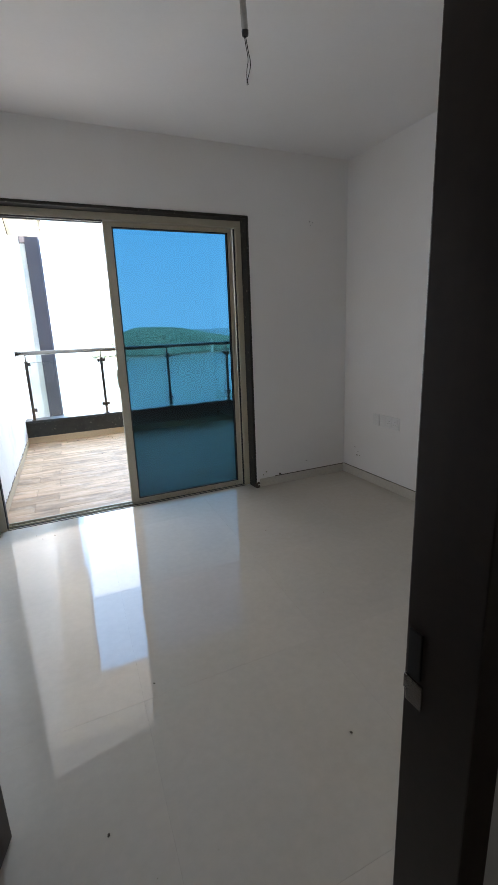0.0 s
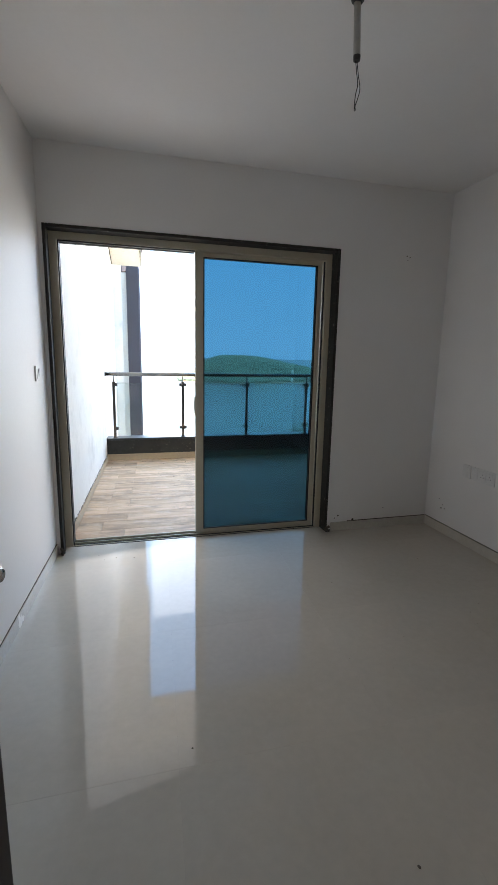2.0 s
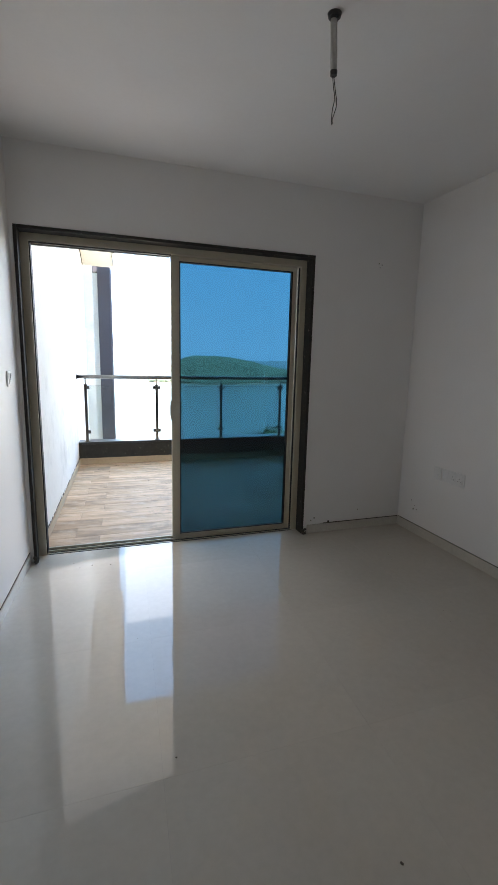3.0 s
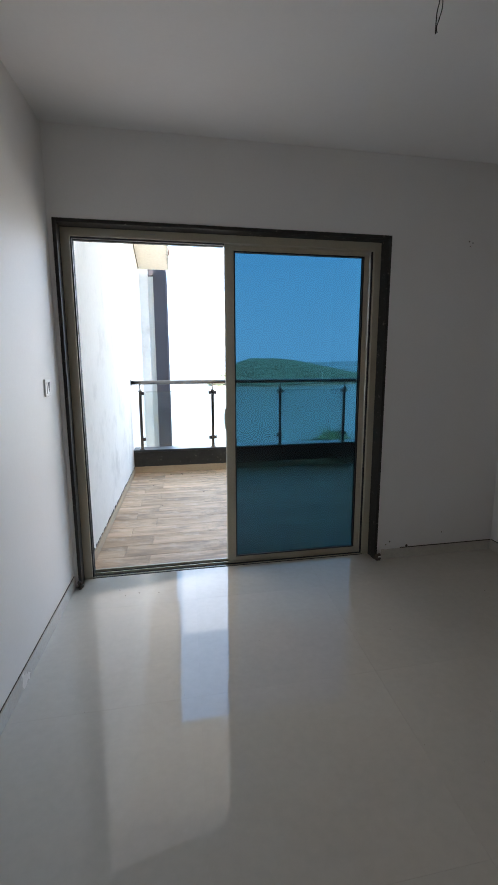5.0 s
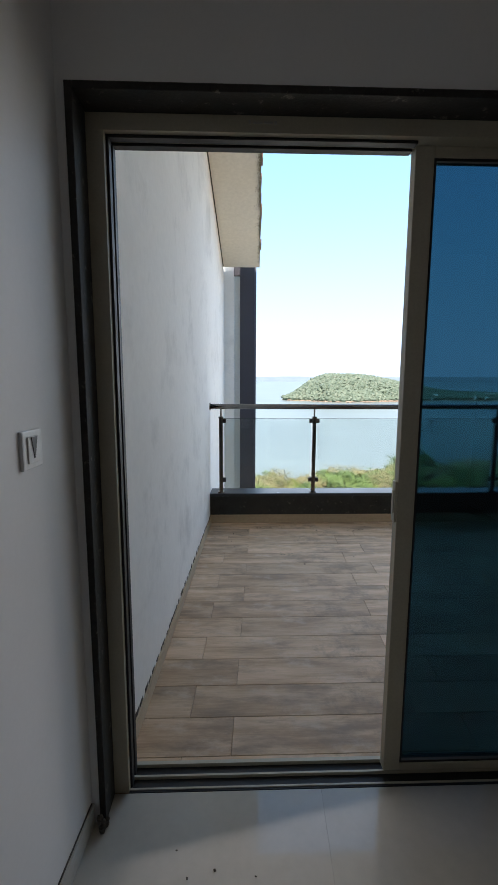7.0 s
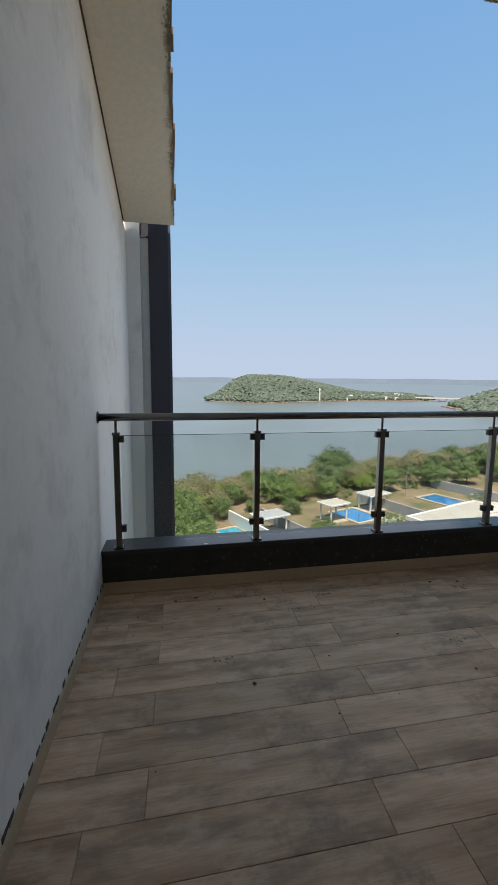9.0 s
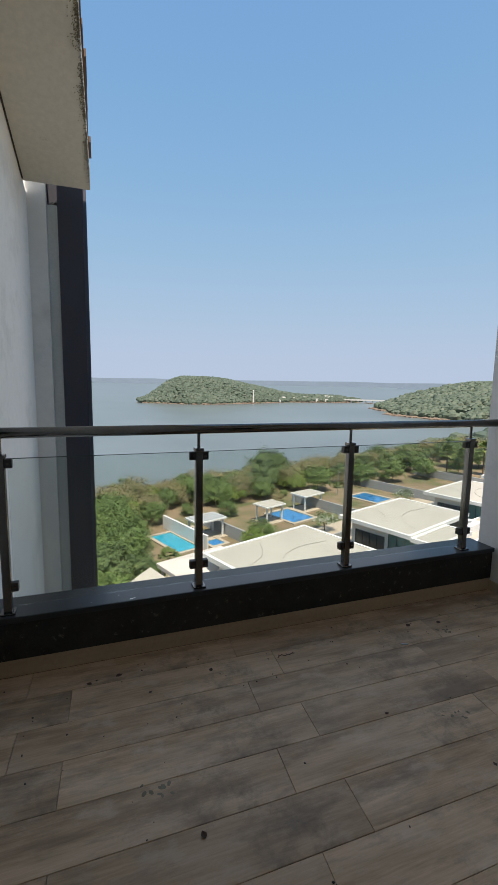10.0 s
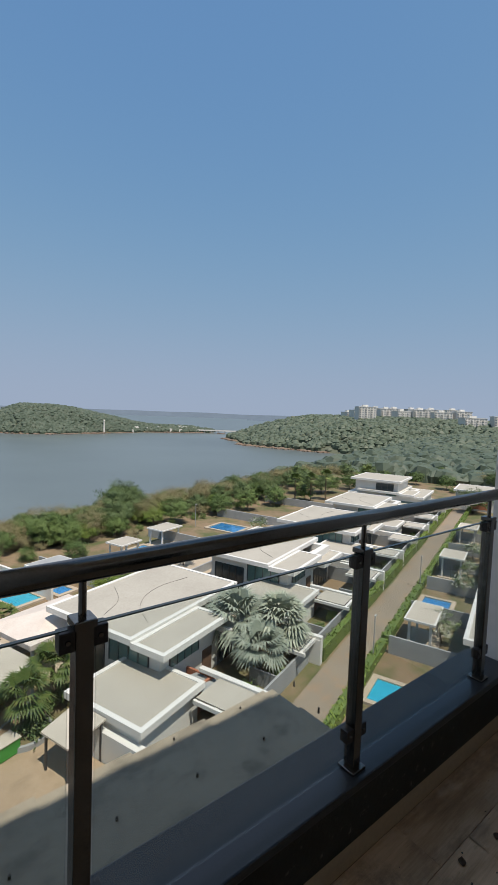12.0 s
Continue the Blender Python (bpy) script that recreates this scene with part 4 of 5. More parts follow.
KINDS = [
    tree_kind("broad green mango tree with a dense crown", 11, 1.5, 3.4, 2.5, LEAF_A, 150, 0.135, 40, 0.5),
    tree_kind("dark green round-crowned tree", 12, 1.9, 3.6, 3.0, LEAF_B, 160, 0.135, 40, 0.5),
    tree_kind("dry olive-brown thin-crowned tree", 13, 1.9, 3.1, 2.5, LEAF_C, 120, 0.11, 28, 0.7),
    tree_kind("bright yellow-green young tree", 14, 1.2, 2.4, 1.9, LEAF_D, 110, 0.12, 36, 0.45),
    tree_kind("low dry brown bush on bare earth", 15, 0.7, 2.2, 1.4, LEAF_C, 80, 0.10, 26, 0.5),
    tree_kind("low green bush on dry earth", 16, 0.5, 1.6, 1.2, LEAF_A, 80, 0.09, 30, 0.4),
]
plant = random.Random(21)


def set_tree(kind, u, v, s=1.0):
    x, y = uv_xy(u, v)
    src = KINDS[kind]
    src.scale = (s, s, s * plant.uniform(0.9, 1.12))
    t = copy_thing(src, pose(x, y, land(x, y), 0, 0, plant.uniform(0, 360)))
    src.scale = (1, 1, 1)
    return t


for kind, u, v, s in (
    (1, -19, 34, 1.25), (0, -23, 30, 1.2), (1, -25, 38, 1.2), (0, -20, 25, 0.95), (1, -26, 24, 1.1), (0, -30, 31, 1.2), (0, -32, 40, 1.2), (3, -15, 26, 0.7),
    (0, -14, 40, 1.1), (0, -22, 46, 1.2), (3, -17, 50, 1.1), (2, -10, 52, 1.1), (1, 25.6, 51, 1.35), (0, 9, 48, 1.1), (3, 14, 46, 1.0), (0, 20, 45, 0.9),
    (0, 33, 43, 1.15), (3, 29, 45, 1.0), (0, 44, 40, 1.1), (3, 47, 43, 1.1), (0, 52, 38, 1.0), (1, 56, 42, 1.0), (2, 38, 50, 1.1), (2, 46, 55, 1.2), (2, 57, 52, 1.1),
    (4, -6, 46, 1.1), (4, -1, 49, 1.2), (5, 3, 44, 1.0), (4, 6, 50, 1.2), (2, 0, 56, 1.2), (2, -6, 58, 1.0), (2, 18, 58, 1.1), (5, 8, 40, 1.3), (3, 2, 27, 0.8), (0, 4.5, 28, 0.75), (5, -9, 25, 0.9), (5, -11, 27, 0.8),
    (0, 61, 36, 1.1), (1, 66, 40, 1.2), (0, 72, 33, 1.0), (2, 70, 50, 1.3), (1, 80, 38, 1.2), (0, 88, 33, 1.2), (2, 84, 48, 1.2), (1, 92, 44, 1.3), (2, 100, 40, 1.2), (0, 98, 30, 1.1),
):
    set_tree(kind, u, v, s)
for kind, u, v, sc in ((0, -13, 46, 1.2), (0, -9, 46, 1.1), (3, -5.5, 49, 1.2), (0, -14, 40, 1.15), (0, -9.5, 37.5, 0.8), (3, 3, 55, 1.2), (0, -3.5, 43.5, 0.8), (3, 13, 50, 1.1), (0, 8, 53, 1.1), (3, -17, 44, 1.2), (0, 21, 50, 1.1)):
    set_tree(kind, u, v, sc)
for u, v, sc in ((33.0, 58.0, 1.55), (34.6, 57.0, 1.4), (31.6, 57.4, 1.3), (33.4, 56.2, 1.2)):
    set_tree(1, u, v, sc)
for _ in range(95):
    u, v = plant.uniform(-45, 110), plant.uniform(47, 62)
    set_tree(plant.choice((0, 1, 2, 2, 2, 3, 4, 0)), u, v, plant.uniform(0.75, 1.25))
for _ in range(70):
    set_tree(plant.choice((2, 2, 4, 4, 1, 0)), plant.uniform(-40, 105), plant.uniform(43, 60), plant.uniform(0.7, 1.15))
for u, v, s in ((-13, 33, 1.2), (-15, 29, 1.15), (-17.5, 26, 1.0), (-19.5, 22.5, 1.0), (-12, 38, 1.2), (-10, 43, 1.1), (-15, 44, 1.2), (-17, 38, 1.3), (-21, 28, 1.2), (-22, 20, 0.9), (-8, 48, 1.0), (-14.5, 24.5, 0.7)):
    set_tree(plant.choice((0, 0, 1)), u, v, s)
for _ in range(22):
    set_tree(plant.choice((0, 1, 1, 2)), plant.uniform(-60, -24), plant.uniform(14, 50), plant.uniform(0.9, 1.3))
for _ in range(26):
    set_tree(plant.choice((0, 1, 2, 5)), plant.uniform(84, 150), plant.uniform(-14, 46), plant.uniform(0.9, 1.3))
for _ in range(46):
    set_tree(plant.choice((4, 5, 5)), plant.uniform(-25, 60), plant.uniform(39, 52), plant.uniform(0.35, 0.7))
for t in KINDS:
    for o in list(t.children_recursive) + [t]:
        bpy.data.objects.remove(o)


def woods(name, label, n, place, size, mat, seed):
    """Far woods: many small uneven crowns in one mesh."""
    r = random.Random(seed)
    vs, fs = [], []
    made = 0
    while made < n:
        x, y = place(r)
        z = land(x, y)
        if z < SEA_Z + 1.5:
            continue
        made += 1
        s = size * r.uniform(0.55, 1.4)
        ph, tall = r.uniform(0, 1), r.uniform(0.55, 1.0)
        i = len(vs)
        for up, wide in ((-0.1, 0.50), (0.38, 0.56), (0.72, 0.34)):
            for k in range(6):
                a, w = ph + k * 1.0472, s * wide * r.uniform(0.72, 1.28)
                vs.append(Vector((x + w * math.cos(a), y + w * math.sin(a), z + s * tall * up * r.uniform(0.85, 1.15))))
        vs.append(Vector((x + r.gauss(0, 0.08) * s, y + r.gauss(0, 0.08) * s, z + s * tall * 0.86)))
        for q in (0, 6):
            for k in range(6):
                n2 = (k + 1) % 6
                fs.append((i + q + k, i + q + n2, i + q + 6 + n2, i + q + 6 + k))
        for k in range(6):
            fs.append((i + 12 + k, i + 12 + (k + 1) % 6, i + 18))
    me = bpy.data.meshes.new(name)
    me.from_pydata(vs, [], fs)
    me.materials.append(mat)
    return tagged(new(name, me), label, "woods", "", "stuff")


def leafy_woods(name, label, n, place, mat, seed):
    """A belt of leafy crowns in one mesh."""
    r = random.Random(seed)
    src = [crown_mesh("crown", seed + i, 70, 2.9, 2.3, 0.20, 15, mat, 0.62) for i in range(4)]
    base = [[v.co.copy() for v in me.vertices] for me in src]
    vs, fs = [], []
    for _ in range(n):
        x, y = place(r)
        m = pose(x, y, land(x, y) + 1.9, 0, 0, r.uniform(0, 360)) @ Matrix.Scale(r.uniform(0.7, 1.35), 4)
        b = base[r.randrange(4)]
        i = len(vs)
        vs += [m @ c for c in b]
        fs += [(i + k, i + k + 1, i + k + 2, i + k + 3) for k in range(0, len(b), 4)]
    for me in src:
        bpy.data.meshes.remove(me)
    me = bpy.data.meshes.new(name)
    me.from_pydata(vs, [], fs)
    me.materials.append(mat)
    return tagged(new(name, me), label, "woods", "", "stuff")


leafy_woods("dry_woods", "dry brown scrub woods above the shore", 150, lambda r: uv_xy(r.uniform(-70, 170), r.uniform(58, 92)), LEAF_C, 35)
leafy_woods("green_woods", "green woods above the shore", 120, lambda r: uv_xy(r.uniform(-70, 170), r.uniform(58, 92)), LEAF_A, 36)
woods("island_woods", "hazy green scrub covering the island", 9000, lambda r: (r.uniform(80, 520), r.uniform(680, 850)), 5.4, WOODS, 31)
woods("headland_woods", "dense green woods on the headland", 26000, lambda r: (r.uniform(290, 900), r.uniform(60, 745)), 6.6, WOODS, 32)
woods("shore_woods", "dry brown and green woods above the shore", 7000, lambda r: uv_xy(r.uniform(-110, 330), r.uniform(82, 120)), 2.6, LEAF_C, 33)
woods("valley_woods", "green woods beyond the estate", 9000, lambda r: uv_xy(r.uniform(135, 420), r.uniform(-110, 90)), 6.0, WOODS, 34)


# hedges and palms
def hedge(u0, u1, v0, v1, h, seed, mat=LEAF_D):
    r = random.Random(seed)
    vs, fs = [], []
    n = int((u1 - u0) * 55)
    for _ in range(n):
        p = Vector((r.uniform(0, u1 - u0), r.uniform(0, v1 - v0), h * math.sqrt(r.uniform(0.0, 1.0))))
        nrm = Vector((r.gauss(0, 0.6), r.gauss(0, 0.8), r.gauss(0.5, 0.6))).normalized()
        t1 = nrm.orthogonal().normalized()
        t2 = nrm.cross(t1)
        s = 0.13 * r.uniform(0.6, 1.4)
        i = len(vs)
        vs += [p - t1 * s, p + t2 * s * 0.6, p + t1 * s, p - t2 * s * 0.6]
        fs.append((i, i + 1, i + 2, i + 3))
    me = bpy.data.meshes.new("hedge")
    me.from_pydata(vs, [], fs)
    me.materials.append(mat)
    t = thing("hedge", "clipped yellow-green hedge along the estate road", "hedge", "roadside hedges", estate(u0, v0))
    o = new("leaves", me)
    o.parent = t
    part("core", boxes((0, u1 - u0, 0.1, v1 - v0 - 0.1, -0.05, h * 0.86)), LEAF_A, t)
    return t


for k in range(5):
    b = 20.5 * k
    hedge(b + 2.6, b + 12.5, -0.35, 0.45, 1.5, 40 + k)
    hedge(b + 13.3, b + 22.3, -0.35, 0.45, 1.5, 50 + k)
for k in range(6):
    hedge(-8 + 17 * k, 8.4 + 17 * k, -4.4, -3.5, 1.0, 60 + k)


def fan_palm(name, label, u, v, h, n_leaf, length, mat, seed, trunk_r=0.16):
    r = random.Random(seed)
    t = thing(name, label, "palm", "palms in the gardens", estate(u, v))
    bm = bmesh.new()
    for i in range(6):
        tube(bm, (0.05 * math.sin(i), 0, -0.2 + h * i / 6), (0.05 * math.sin(i + 1), 0, h * (i + 1) / 6 - 0.1), trunk_r * 1.08, trunk_r * 0.92, 10)
    part("trunk", bm, BARK, t)
    vs, fs = [], []
    for i in range(n_leaf):
        az = 2.4 * i + r.uniform(-0.2, 0.2)
        el = radians(r.uniform(-25, 75))
        d = Vector((math.cos(az) * math.cos(el), math.sin(az) * math.cos(el), math.sin(el)))
        base = Vector((0, 0, h))
        hub = base + d * length * 0.5 + Vector((0, 0, -0.06 * length))
        side = d.cross(Vector((0, 0, 1))).normalized()
        up = side.cross(d)
        j = len(vs)
        vs += [base - side * 0.02, base + side * 0.02, hub + side * 0.015, hub - side * 0.015]
        fs.append((j, j + 1, j + 2, j + 3))
        blades = 17
        for b in range(blades):
            a = radians(-105 + 210 * b / (blades - 1))
            bd = d * math.cos(a) + side * math.sin(a)
            ln = length * 0.62 * (0.75 + 0.25 * math.cos(a)) * r.uniform(0.9, 1.08)
            tip = hub + bd * ln + Vector((0, 0, -0.28 * ln * r.uniform(0.6, 1.4)))
            mid = hub + bd * ln * 0.55 + up * 0.05 * ln
            w = (bd.cross(up)).normalized() * ln * 0.065
            j = len(vs)
            vs += [hub, mid + w, tip, mid - w]
            fs.append((j, j + 1, j + 2, j + 3))
    me = bpy.data.meshes.new("fronds")
    me.from_pydata(vs, [], fs)
    me.materials.append(mat)
    o = new("fronds", me)
    o.parent = t
    return t


fan_palm("silver_palm", "silvery blue fan palm beside the villa wall", -1.6, 6.3, 4.0, 50, 3.0, LEAF_S, 71, 0.22)
fan_palm("silver_palm", "silvery blue fan palm beside the villa wall", 0.4, 3.2, 3.6, 50, 3.0, LEAF_S, 72, 0.22)
fan_palm("silver_palm", "silvery blue fan palm beside the villa wall", -2.8, 3.2, 2.9, 30, 2.4, LEAF_S, 77, 0.22)
fan_palm("fan_palm", "green fan palm with yellowing fronds in a round bed", -17.2, 12.6, 2.9, 28, 1.9, LEAF_P, 73)
fan_palm("fan_palm", "green fan palm with yellowing fronds in a round bed", -14.4, 13.6, 3.3, 28, 1.9, LEAF_P, 74)
fan_palm("fan_palm", "small green fan palm by the pool", -9.6, 28.2, 1.2, 20, 1.5, LEAF_P, 75)
for u, v, s in ((71, 31, 1.0), (76, 29, 1.1), (66, 33, 1.0), (95, 24, 1.1)):
    fan_palm("fan_palm", "tall green palm at the estate's edge", u, v, 6.0 * s, 24, 2.2, LEAF_P, int(u))


def blossom_tree(u, v, s, seed):
    t = thing("frangipani_tree", "low frangipani tree with white blossom", "tree", "blossom trees", estate(u, v))
    o = new("trunk", trunk_mesh(seed, 1.3 * s, 0.10 * s, 5))
    o.parent = t
    for nm, mt, n, lf in (("crown", LEAF_B, 60, 0.15), ("blossom", FLOWER, 46, 0.085)):
        o = new(nm, crown_mesh(nm, seed + n, n, 1.9 * s, 1.1 * s, lf, 11, mt, 0.4))
        o.parent = t
        o.matrix_basis = pose(0, 0, 1.7 * s)
    return t


for i, (u, v, s) in enumerate(((12.6, -8.4, 1.2), (27, -9, 1.1), (14.5, 25.5, 1.2), (36, 26, 1.2), (34, -8.6, 1.0), (44, -8.5, 1.1))):
    blossom_tree(u, v, s, 80 + i)
t = thing("bougainvillea", "pink flowering bougainvillea by the pool", "shrub", "", estate(-6.8, 39.5))
for nm, mt, n in (("leaves", LEAF_A, 30), ("blossom", PINK, 22)):
    o = new(nm, crown_mesh(nm, 95 + n, n, 1.1, 1.3, 0.10, 12, mt, 0.35))
    o.parent = t
    o.matrix_basis = pose(0, 0, 1.1)


BUSH = [crown_mesh("leaves", 300 + i, 50, 1.7, 1.3, 0.22, 10, m, 0.5) for i, m in enumerate((LEAF_A, LEAF_D, LEAF_B))]


# ---- villas ----
def rim_roof(bm_args, t_name, thing_ob, x0, x1, y0, y1, z, thick=0.42, rim=0.35):
    part(t_name, boxes((x0, x1, y0, y1, z - thick, z - 0.06), bevel=0.02), VILLA, thing_ob)
    part("roof_screed", boxes((x0 + rim, x1 - rim, y0 + rim, y1 - rim, z - 0.07, z - 0.02)), ROOFTOP, thing_ob)
    bm = boxes((x0, x1, y0, y0 + rim, z - 0.06, z + 0.06), (x0, x1, y1 - rim, y1, z - 0.06, z + 0.06), (x0, x0 + rim, y0 + rim, y1 - rim, z - 0.06, z + 0.06), (x1 - rim, x1, y0 + rim, y1 - rim, z - 0.06, z + 0.06), bevel=0.015)
    part("roof_rim", bm, VILLA, thing_ob)


def glazing(t, x0, x1, y0, y1, z0, z1, n, along_x, mat):
    """A window: glazing with mullions, set in the wall."""
    w = part("window", boxes((x0, x1, y0, y1, z0, z1)), mat, t)
    bm = bmesh.new()
    for i in range(n + 1):
        if along_x:
            c = x0 + (x1 - x0) * i / n
            box(bm, c - 0.04, c + 0.04, y0 - 0.05, y1 + 0.05, z0, z1)
        else:
            c = y0 + (y1 - y0) * i / n
            box(bm, x0 - 0.05, x1 + 0.05, c - 0.04, c + 0.04, z0, z1)
    part("mullion", bm, DARKPL, w)
    return w


def villa():
    t = thing("villa", "white modern villa with flat beige roofs and pergolas", "house", "villas along the estate road", estate(0, 0))
    # low wing towards the road
    part("wing_wall", boxes((5.2, 10.8, 4.2, 10.4, -0.2, 2.4), (4.6, 5.2, 3.0, 9.0, -0.2, 1.9)), VILLA, t)
    rim_roof(None, "wing_roof", t, 4.9, 11.1, 3.8, 10.8, 2.82)
    part("sloped_awning", one_prism([(10.8, 3.6), (13.4, 3.6), (13.4, 6.2), (10.8, 6.2)], lambda x, y: 2.2 - 0.25 * (x - 10.8), lambda x, y: 2.3 - 0.25 * (x - 10.8)), GREYWALL, t)
    # main block, taller, deep overhanging roof
    part("main_wall", boxes((10.2, 22.6, 7.2, 8.0, -0.2, 4.5), (10.2, 11.0, 8.0, 17.6, -0.2, 4.5), (21.8, 22.6, 8.0, 17.6, -0.2, 4.5), (11.0, 21.8, 17.0, 17.6, -0.2, 4.5), (15.0, 15.4, 8.0, 17.0, -0.2, 4.5)), VILLA, t)
    rim_roof(None, "main_roof", t, 9.2, 23.4, 9.2, 19.0, 4.95)
    rim_roof(None, "front_roof", t, 9.2, 17.0, 6.0, 9.19, 4.75)
    rim_roof(None, "side_roof", t, 17.01, 23.4, 5.6, 9.19, 3.6)
    glazing(t, 10.14, 10.20, 8.3, 12.4, 2.2, 4.3, 4, False, GREENGLASS)
    glazing(t, 10.14, 10.20, 13.0, 17.0, 0.1, 3.6, 4, False, DARKROOM)
    glazing(t, 11.2, 14.6, 7.14, 7.20, 2.6, 4.2, 4, True, GREENGLASS)
    glazing(t, 5.14, 5.20, 9.2, 10.2, 0.3, 2.1, 1, False, DARKROOM)
    glazing(t, 17.4, 21.6, 7.12, 7.20, 0.1, 2.6, 5, True, DARKROOM)
    part("door", boxes((15.2, 16.4, 7.10, 7.20, 0, 2.2), bevel=0.01), TIMBER, t)
    part("terrace_wall", boxes((9.9, 13.2, 4.6, 4.8, -0.2, 2.0), (13.2, 13.4, 4.6, 7.2, -0.2, 1.8)), TERRACOTTA, t)
    # courtyards and pergolas by the road
    for x0, x1 in ((2.2, 12.9), (12.9, 22.4)):
        part("court_wall", boxes((x0 + 0.2, x0 + 0.4, 0.8, 6.4, -0.2, 1.6), (x0 + 0.4, x1 - 0.2, 0.8, 0.98, -0.2, 1.6), (x0 + 3.9, x0 + 4.05, 0.98, 3.6, -0.2, 1.3)), GREYWALL, t)
    for px in (12.9, 22.6):
        part("pergola_post", boxes((px - 0.25, px + 0.25, -0.2, 0.9, -0.2, 2.2), bevel=0.02), VILLA, t)
        part("pergola", boxes((px - 3.2, px - 3.0, 0.0, 3.8, 2.0, 2.28), (px - 0.2, px + 0.25, -0.2, 5.6, 2.2, 2.48), (px - 3.0, px - 0.2, 0.3, 0.55, 2.0, 2.28), (px - 3.0, px - 0.2, 1.9, 2.1, 2.0, 2.28)), VILLA, t)
        part("pergola_roof", boxes((px - 2.95, px - 0.25, 0.6, 3.7, 2.29, 2.36)), ROOFTOP, t)
    part("garden_wall", boxes((4.0, 22.0, 21.6, 21.8, -0.2, 1.2)), GREYWALL, t)
    for pts in (((12.0, 10.2), (14.0, 13.0), (17.5, 14.5), (21.5, 14.0)), ((11.0, 14.0), (13.5, 15.2), (15.5, 17.8))):
        wire("roof_cable", [(x, y, 4.95) for x, y in pts], 0.014, DARKPL, t)
    part("terrace", boxes((4.0, 22.4, 19.0, 27.0, -0.1, 0.14)), DECK, t)
    return t


def ac_unit(m):
    t = thing("air_conditioner", "grey outdoor air conditioner units on a white bracket", "air conditioner", "roof air conditioners", m)
    for x in (0.0, 0.95):
        part("case", boxes((x, x + 0.88, 0, 0.36, 0.08, 0.78), bevel=0.015), CONDUIT, t)
        bm = bmesh.new()
        for i in range(4):
            bmesh.ops.create_cone(bm, cap_ends=False, segments=24, radius1=0.08 + i * 0.07, radius2=0.075 + i * 0.07, depth=0.012, matrix=pose(x + 0.36, -0.006, 0.43, 90))
        box(bm, x + 0.35, x + 0.37, -0.010, 0.0, 0.14, 0.72)
        part("fan_grille", bm, DARKPL, t)
    part("bracket", boxes((-0.1, 1.95, 0.0, 0.06, 0.0, 0.08), (-0.1, 1.95, 0.3, 0.36, 0.0, 0.08)), DARKPL, t)
    return t


for i, (u, v, sc) in enumerate([(b + du, dv, k) for b in (-20.5, 0, 20.5, 41, 61.5) for du, dv, k in ((4.2, 2.0, 0.45), (7.5, 2.2, 0.40), (10.8, 2.0, 0.45), (15.0, 2.4, 0.45), (18.6, 2.0, 0.42), (3.4, 12.0, 0.6), (6.5, 13.5, 0.55), (3.2, 17.0, 0.5))]):
    t = thing("garden_bush", "small green garden bush in a villa court", "bush", "garden bushes", estate(u, v))
    t.scale = (sc * 1.35, sc * 1.35, sc * 1.35)
    o = new("leaves", BUSH[i % 3])
    o.parent = t
    o.matrix_basis = pose(0, 0, 1.0, 0, 0, 77 * i)
    part("stem", tube(bmesh.new(), (0, 0, -0.1), (0, 0, 1.0), 0.09, 0.05, 7), BARK, t)

home = villa()
for k in (-1, 1, 2, 3):
    copy_thing(home, estate(20.5 * k, 0))
unit = ac_unit(estate(16.6, 7.6, G + 3.62))
for k in (-1, 1, 2, 3):
    copy_thing(unit, estate(16.6 + 20.5 * k, 7.6, G + 3.62))


def pavilion(label, u, v, w, d, h, roof_mat, tent=False, group="garden pavilions"):
    t = thing("pavilion", label, "pavilion", group, estate(u, v))
    for x in (0.15, w - 0.15):
        for y in (0.15, d - 0.15):
            part("post", boxes((x - 0.11, x + 0.11, y - 0.11, y + 0.11, -0.1, h), bevel=0.01), VILLA, t)
    if tent:
        bm = bmesh.new()
        c = bm.verts.new((w * 0.5, d * 0.5, h + 1.0))
        ring = [bm.verts.new(p) for p in ((-0.3, -0.3, h + 0.22), (w + 0.3, -0.3, h + 0.22), (w + 0.3, d + 0.3, h + 0.22), (-0.3, d + 0.3, h + 0.22))]
        low = [bm.verts.new(v.co - Vector((0, 0, 0.4))) for v in ring]
        for i in range(4):
            bm.faces.new((ring[i], ring[(i + 1) % 4], c))
            bm.faces.new((low[i], low[(i + 1) % 4], ring[(i + 1) % 4], ring[i]))
        bm.faces.new(low[::-1])
        part("roof", bm, roof_mat, t)
        part("finial", tube(bmesh.new(), (w * 0.5, d * 0.5, h + 0.9), (w * 0.5, d * 0.5, h + 1.35), 0.28, 0.03, 12), VILLA, t)
    else:
        part("roof", boxes((-0.3, w + 0.3, -0.3, d + 0.3, h, h + 0.22), bevel=0.02), VILLA, t)
        part("roof_screed", boxes((-0.15, w + 0.15, -0.15, d + 0.15, h + 0.22, h + 0.235)), roof_mat, t)
    part("deck", boxes((-0.4, w + 0.4, -0.4, d + 0.4, -0.1, 0.16)), DECK, t)
    return t


